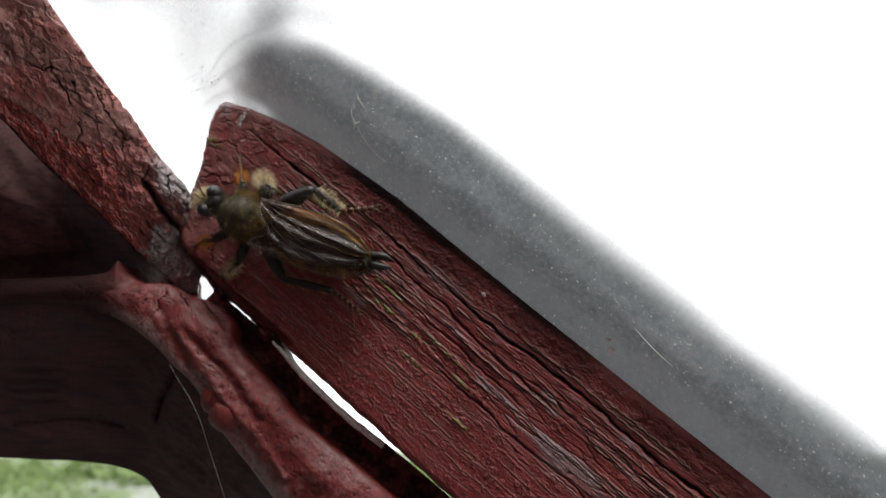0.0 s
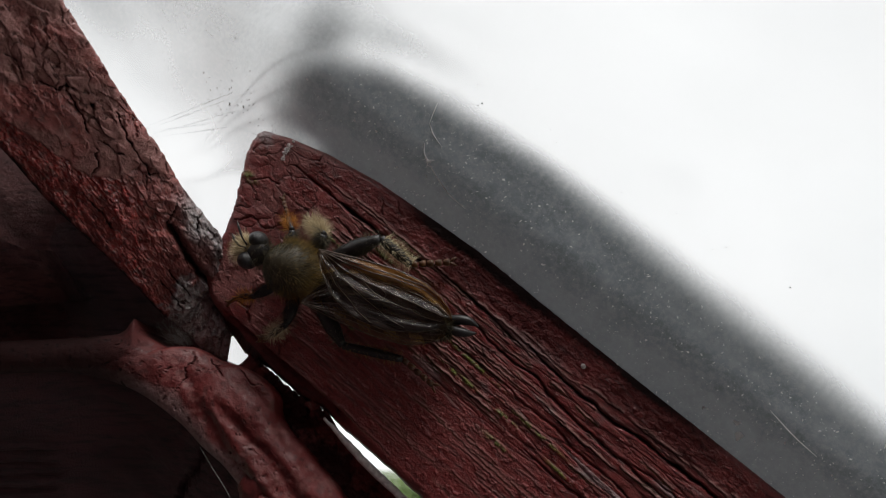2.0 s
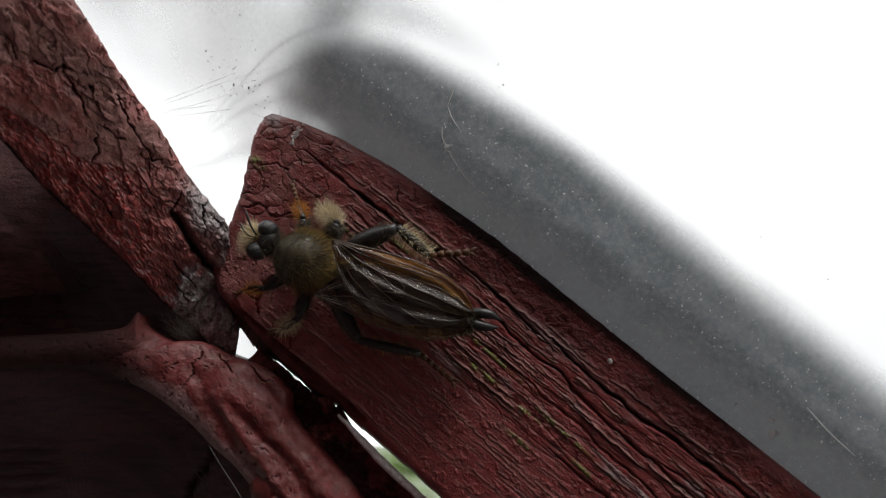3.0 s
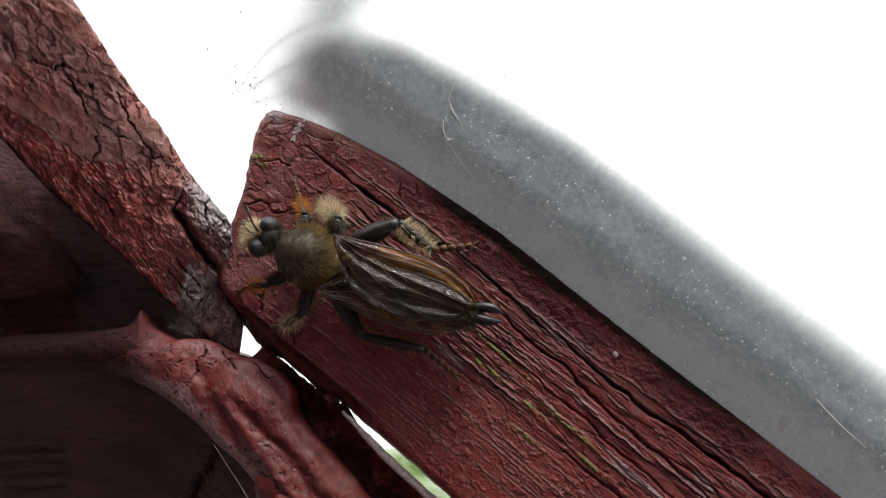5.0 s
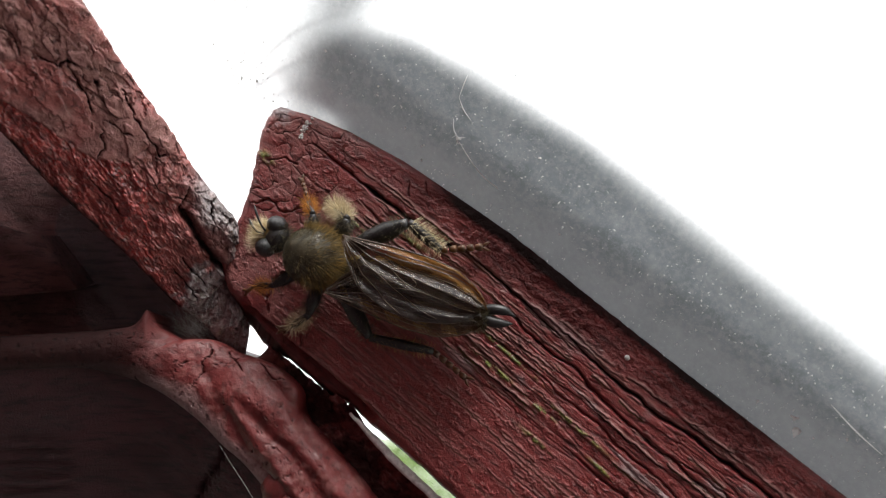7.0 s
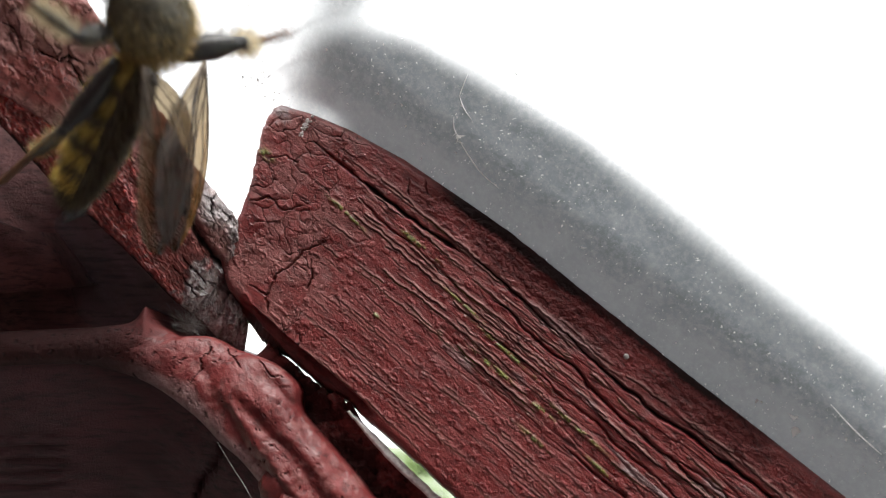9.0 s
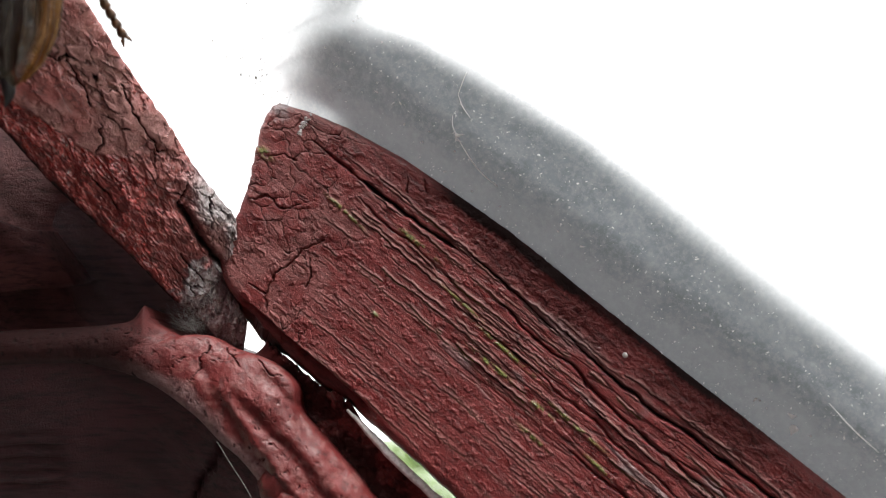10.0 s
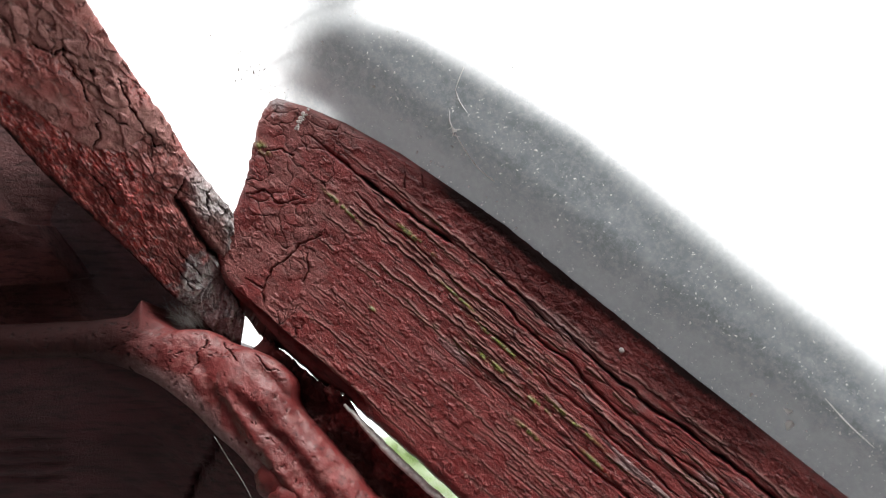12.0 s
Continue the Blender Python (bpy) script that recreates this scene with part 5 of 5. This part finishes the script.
def build_fly():
    rng = np.random.default_rng(99)
    fly = new("robber_fly")
    tagged(fly, "bee-like robber fly with golden fur and smoky folded wings", "fly")
    mid, size = (0.4, 0, 0.05), np.array((2.2, 1.95, 1.85))
    thorax = part("thorax", mesh_from("thorax", *scaled_ball(mid, size, 26, 36, 0.12, 3), THORAX_SKIN), fly, "black thorax in olive fur")
    p, d = shell_points(mid, size * 0.98, 9000, rng, lambda q: q[:, 0] > -0.75)
    v_, f_ = hairs(p, d + np.array((-1.0, 0, 0.1)), 0.42, 0.016, rng)
    part("olive_fur", mesh_from("olive_fur", v_ * MM, f_, HAIR_DARK, False), thorax, "short olive fur")["kind"] = "stuff"
    p, d = shell_points(mid, size * 0.98, 3200, rng, lambda q: (q[:, 0] < -0.3 + 0.35 * rng.normal(size=len(q))) | (q[:, 1] < -0.78))
    v_, f_ = hairs(p, d + np.array((-0.6, 0, 0.15)), 0.8, 0.016, rng)
    part("golden_fur", mesh_from("golden_fur", v_ * MM, f_, HAIR_GOLD, False), thorax, "longer golden fur")["kind"] = "stuff"
    p, d = shell_points(mid, size, 320, rng, lambda q: (q[:, 0] < 0.1) & (q[:, 2] > -0.6) & (q[:, 2] < 0.75))
    v_, f_ = hairs(p, d + np.array((-0.5, 0, 0.0)), 1.0, 0.014, rng)
    part("long_fur", mesh_from("long_fur", v_ * MM, f_, HAIR_GOLD, False), thorax, "sparse long golden hairs")["kind"] = "stuff"
    head = part("head", mesh_from("head", *scaled_ball((3.35, -0.35, 0.1), (0.75, 1.05, 0.95), 16, 24), CHITIN), fly, "", Matrix.Identity(4))
    for sg, ex in ((-1, 3.62), (1, 3.86)):
        part("eye", mesh_from("eye", *scaled_ball((ex, -0.36 + 0.86 * sg, 0.35), (0.7, 0.64, 0.86), 20, 28), EYE_BLACK), head, "large black compound eye")
        v_, f_ = tube([(4.1, -0.45 + 0.12 * sg, 0.8), (4.5, -0.65 + 0.3 * sg, 1.1), (5.0, -1.1 + 0.45 * sg, 1.2), (5.4, -1.5 + 0.5 * sg, 1.05)], [0.08, 0.06, 0.08, 0.1, 0.03], 7, 14)
        part("antenna", mesh_from("antenna", v_ * MM, f_, CHITIN), head)
    v_, f_ = tube([(4.0, -0.3, -0.3), (4.7, -0.2, -0.7), (5.4, -0.1, -0.9)], [0.22, 0.2, 0.06], 8, 10)
    part("beak", mesh_from("beak", v_ * MM, f_, CHITIN), head)
    p, d = shell_points((4.05, -0.3, 0.1), (0.4, 0.7, 0.8), 1300, rng, lambda q: q[:, 0] > 0.1)
    v_, f_ = hairs(p, d * (1, 0.55, 0.7) + np.array((0.5, 0.1, 0.1)), 1.3, 0.024, rng, (0, 0, -0.5))
    part("beard", mesh_from("beard", v_ * MM, f_, HAIR_PALE, False), head, "straw-coloured beard")["kind"] = "stuff"
    p, d = shell_points((3.2, -0.3, 0.0), (0.6, 1.0, 0.95), 700, rng, lambda q: q[:, 0] < 0.2)
    v_, f_ = hairs(p, d + np.array((-0.2, 0, 0.1)), 0.6, 0.018, rng)
    part("collar", mesh_from("collar", v_ * MM, f_, HAIR_DARK, False), head, "olive collar of hair behind the eyes")["kind"] = "stuff"
    th = np.linspace(0, 2 * np.pi, 30, endpoint=False)[None]
    x = np.linspace(0, 1, 80)[:, None]
    r = np.interp(x, (0, 0.08, 0.3, 0.6, 0.85, 0.96, 1), (0.7, 1.2, 1.6, 1.5, 1.1, 0.6, 0.1)) * (1 - 0.06 * np.abs(np.sin(x * np.pi * 6)))
    body = np.stack([-10.6 * x + 0 * th, r * np.cos(th), r * 0.8 * np.sin(th) - 0.5 * x], -1)
    ids = np.arange(body.shape[0] * 30).reshape(-1, 30)
    faces = np.stack([ids[:-1], np.roll(ids, -1, 1)[:-1], np.roll(ids, -1, 1)[1:], ids[1:]], -1).reshape(-1, 4)
    abdomen = part("abdomen", mesh_from("abdomen", body.reshape(-1, 3) * MM, faces, ABDOMEN_SKIN), fly, "dark abdomen with golden fur bands", Matrix.Translation((-1.5 * MM, 0.3 * MM, -0.5 * MM)) @ pose(0, 0, 0, 0, 0, 0.5))
    n = 11000
    xx, tt = rng.random(n) ** 0.9, rng.uniform(0, 2 * np.pi, n)
    rr = np.interp(xx, x[:, 0], r[:, 0])
    roots = np.stack([-10.6 * xx, rr * np.cos(tt), rr * 0.8 * np.sin(tt) - 0.5 * xx], 1)
    ways = np.stack([np.full(n, -0.75), np.cos(tt), np.sin(tt)], 1)
    gold = (np.sin(xx * np.pi * 11) > -0.1) & (xx < 0.86) & (np.sin(tt) < 0.6)
    v_, f_ = hairs(roots[gold], ways[gold], 0.85, 0.025, rng)
    part("golden_fur", mesh_from("golden_fur", v_ * MM, f_, HAIR_YELLOW, False), abdomen, "golden fur in bands")["kind"] = "stuff"
    v_, f_ = hairs(roots[~gold], ways[~gold], 0.6, 0.034, rng)
    part("dark_fur", mesh_from("dark_fur", v_ * MM, f_, HAIR_DARK, False), abdomen)["kind"] = "stuff"
    for sg in (-1, 1):
        v_, f_ = tube([(-10.0, 0.25 * sg - 0.3, -0.5), (-10.9, 0.42 * sg - 0.45, -0.35), (-11.6, 0.42 * sg - 0.55, -0.4), (-12.3, 0.25 * sg - 0.6, -0.6)], [0.3, 0.38, 0.32, 0.05], 9, 12)
        part("clasper", mesh_from("clasper", v_ * MM, f_, CHITIN), abdomen, "shiny black tail clasper")
    fly_wing(fly, -1, Matrix.Translation((-1.6 * MM, -1.95 * MM, 1.85 * MM)) @ pose(0, 0, 0, 3, -8, 0.5), 1.0)
    fly_wing(fly, 1, Matrix.Translation((-1.6 * MM, 2.0 * MM, 1.35 * MM)) @ pose(0, 0, 0, -2, -7, -0.5), 0.35)
    legs = [
        fly_leg(fly, (1.2, -1.2, -1.0), (1.65, -2.75, -0.2), (2.75, -3.65, -1.2), (4.3, -5.05, -2.4), 0.4, HAIR_ORANGE, rng, 420, 0.75),
        fly_leg(fly, (-0.3, -1.5, -1.0), (-0.85, -3.2, -0.2), (0.95, -3.9, -1.4), (1.9, -4.3, -2.4), 0.46, HAIR_PALE, rng, 1400, 1.0),
        fly_leg(fly, (-1.5, -1.4, -1.0), (-4.9, -4.3, -0.5), (-7.4, -3.3, -1.7), (-10.05, -4.5, -2.4), 0.66, HAIR_PALE, rng, 700, 0.9),
        fly_leg(fly, (1.3, 1.2, -1.0), (2.7, 2.8, -0.5), (4.35, 3.3, -1.5), (5.3, 4.0, -2.3), 0.4, HAIR_ORANGE, rng, 380, 0.75),
        fly_leg(fly, (-0.2, 1.5, -1.0), (-0.4, 3.9, -0.6), (0.9, 5.2, -1.7), (1.9, 5.7, -2.4), 0.46, HAIR_PALE, rng, 500, 0.9),
        fly_leg(fly, (-1.6, 1.2, -1.0), (-5.0, 3.9, -0.6), (-9.2, 3.4, -1.9), (-11.9, 4.4, -2.4), 0.56, HAIR_GOLD, rng, 420, 0.55),
    ]
    return fly, legs, abdomen


FLY, LEGS, ABDOMEN = build_fly()


# ---- movement ----
def fly_pose(at, ahead, up):
    """The fly's pose: its thorax, the way it heads and its back's side, in the place's frame."""
    f = Vector(ahead).normalized()
    z = Vector(up)
    z = (z - f * z.dot(f)).normalized()
    y = z.cross(f)
    return BASE @ Matrix(((f.x, y.x, z.x, at[0] * MM), (f.y, y.y, z.y, at[1] * MM), (f.z, y.z, z.z, at[2] * MM), (0, 0, 0, 1)))


REST = ((-8.75, 52.5, -0.05), (-0.928, 0.205, 0.318), (-0.153, -0.981, 0.116))
CRAWL = [
    (0.0, *REST), (7.2, *REST),
    (7.7, (-11.5, 51.0, 3.0), (-0.8, -0.05, 0.6), (0.1, -0.98, 0.1)),
    (8.2, (-14.5, 49.0, 6.5), (-0.5, -0.2, 0.85), (0.5, -0.85, 0.1)),
    (8.8, (-15.1, 39.48, 8.45), (-0.1, -0.34, 0.87), (0.98, -0.1, 0.04)),
    (9.0, (-14.9, 38.12, 11.29), (0.08, -0.37, 0.9), (0.9, -0.38, -0.04)),
    (9.2, (-17.3, 37.46, 13.56), (0.11, -0.19, 0.97), (0.25, -0.96, 0.0)),
    (9.3, (-16.4, 37.0, 15.3), (0.25, -0.21, 0.93), (0.6, -0.75, 0.0)),
    (9.4, (-15.0, 36.61, 16.8), (0.35, -0.23, 0.89), (0.93, -0.2, 0.0)),
    (9.5, (-14.94, 36.64, 18.2), (0.4, -0.26, 0.88), (0.93, -0.15, 0.09)),
    (9.6, (-15.4, 36.21, 19.0), (0.25, -0.3, 0.86), (0.92, -0.3, 0.1)),
    (9.7, (-16.4, 35.2, 21.0), (0.3, -0.19, 0.92), (0.82, -0.44, 0.1)),
    (9.8, (-20.07, 35.04, 20.17), (0.1, -0.21, 0.97), (0.49, -0.8, 0.0)),
    (10.1, (-20.6, 35.04, 20.1), (0.1, -0.21, 0.97), (0.7, -0.7, 0.0)),
    (10.25, (-24.0, 35.0, 24.0), (0.05, -0.3, 0.95), (0.8, -0.5, 0.0)),
    (10.5, (-28.0, 34.0, 34.0), (0.1, -0.4, 0.9), (0.85, -0.5, 0.0)),
    (12.0, (-34.0, 31.0, 44.0), (0.1, -0.4, 0.9), (0.85, -0.5, 0.0)),
]


def motions():
    walk(FLY, [(t, fly_pose(at, ahead, up)) for t, at, ahead, up in CRAWL])
    home = ABDOMEN.matrix_basis.copy()
    walk(ABDOMEN, [(t, home @ pose(0, 0, 0, 0, a, 0)) for t, a in ((0.0, 0), (8.2, 0), (8.6, -38), (8.8, -38), (9.0, -30), (9.2, -14), (9.5, -12), (12.0, -8))])
    for k, leg in enumerate(LEGS):
        home = leg.matrix_basis.copy()
        rows = [(0.0, home), (7.2, home)]
        for j in range(14):
            swing = 16 * math.sin(j * 1.9 + k * 2.1)
            lift, rise = 0.5 * swing, 0
            if k == 2 and 6 <= j <= 9:
                lift, rise, swing = ((-30, 0, 50), (-58, 0, 85), (-20, 50, 38), (-20, 45, 48))[j - 6]
            if k == 5 and 5 <= j <= 8:
                lift, rise, swing = 0, (-30, -48, -45, -20)[j - 5], 15
            rows.append((7.4 + 0.22 * j, home @ pose(0, 0, 0, lift, rise, swing)))
        rows.append((12.0, home))
        walk(leg, rows)


motions()
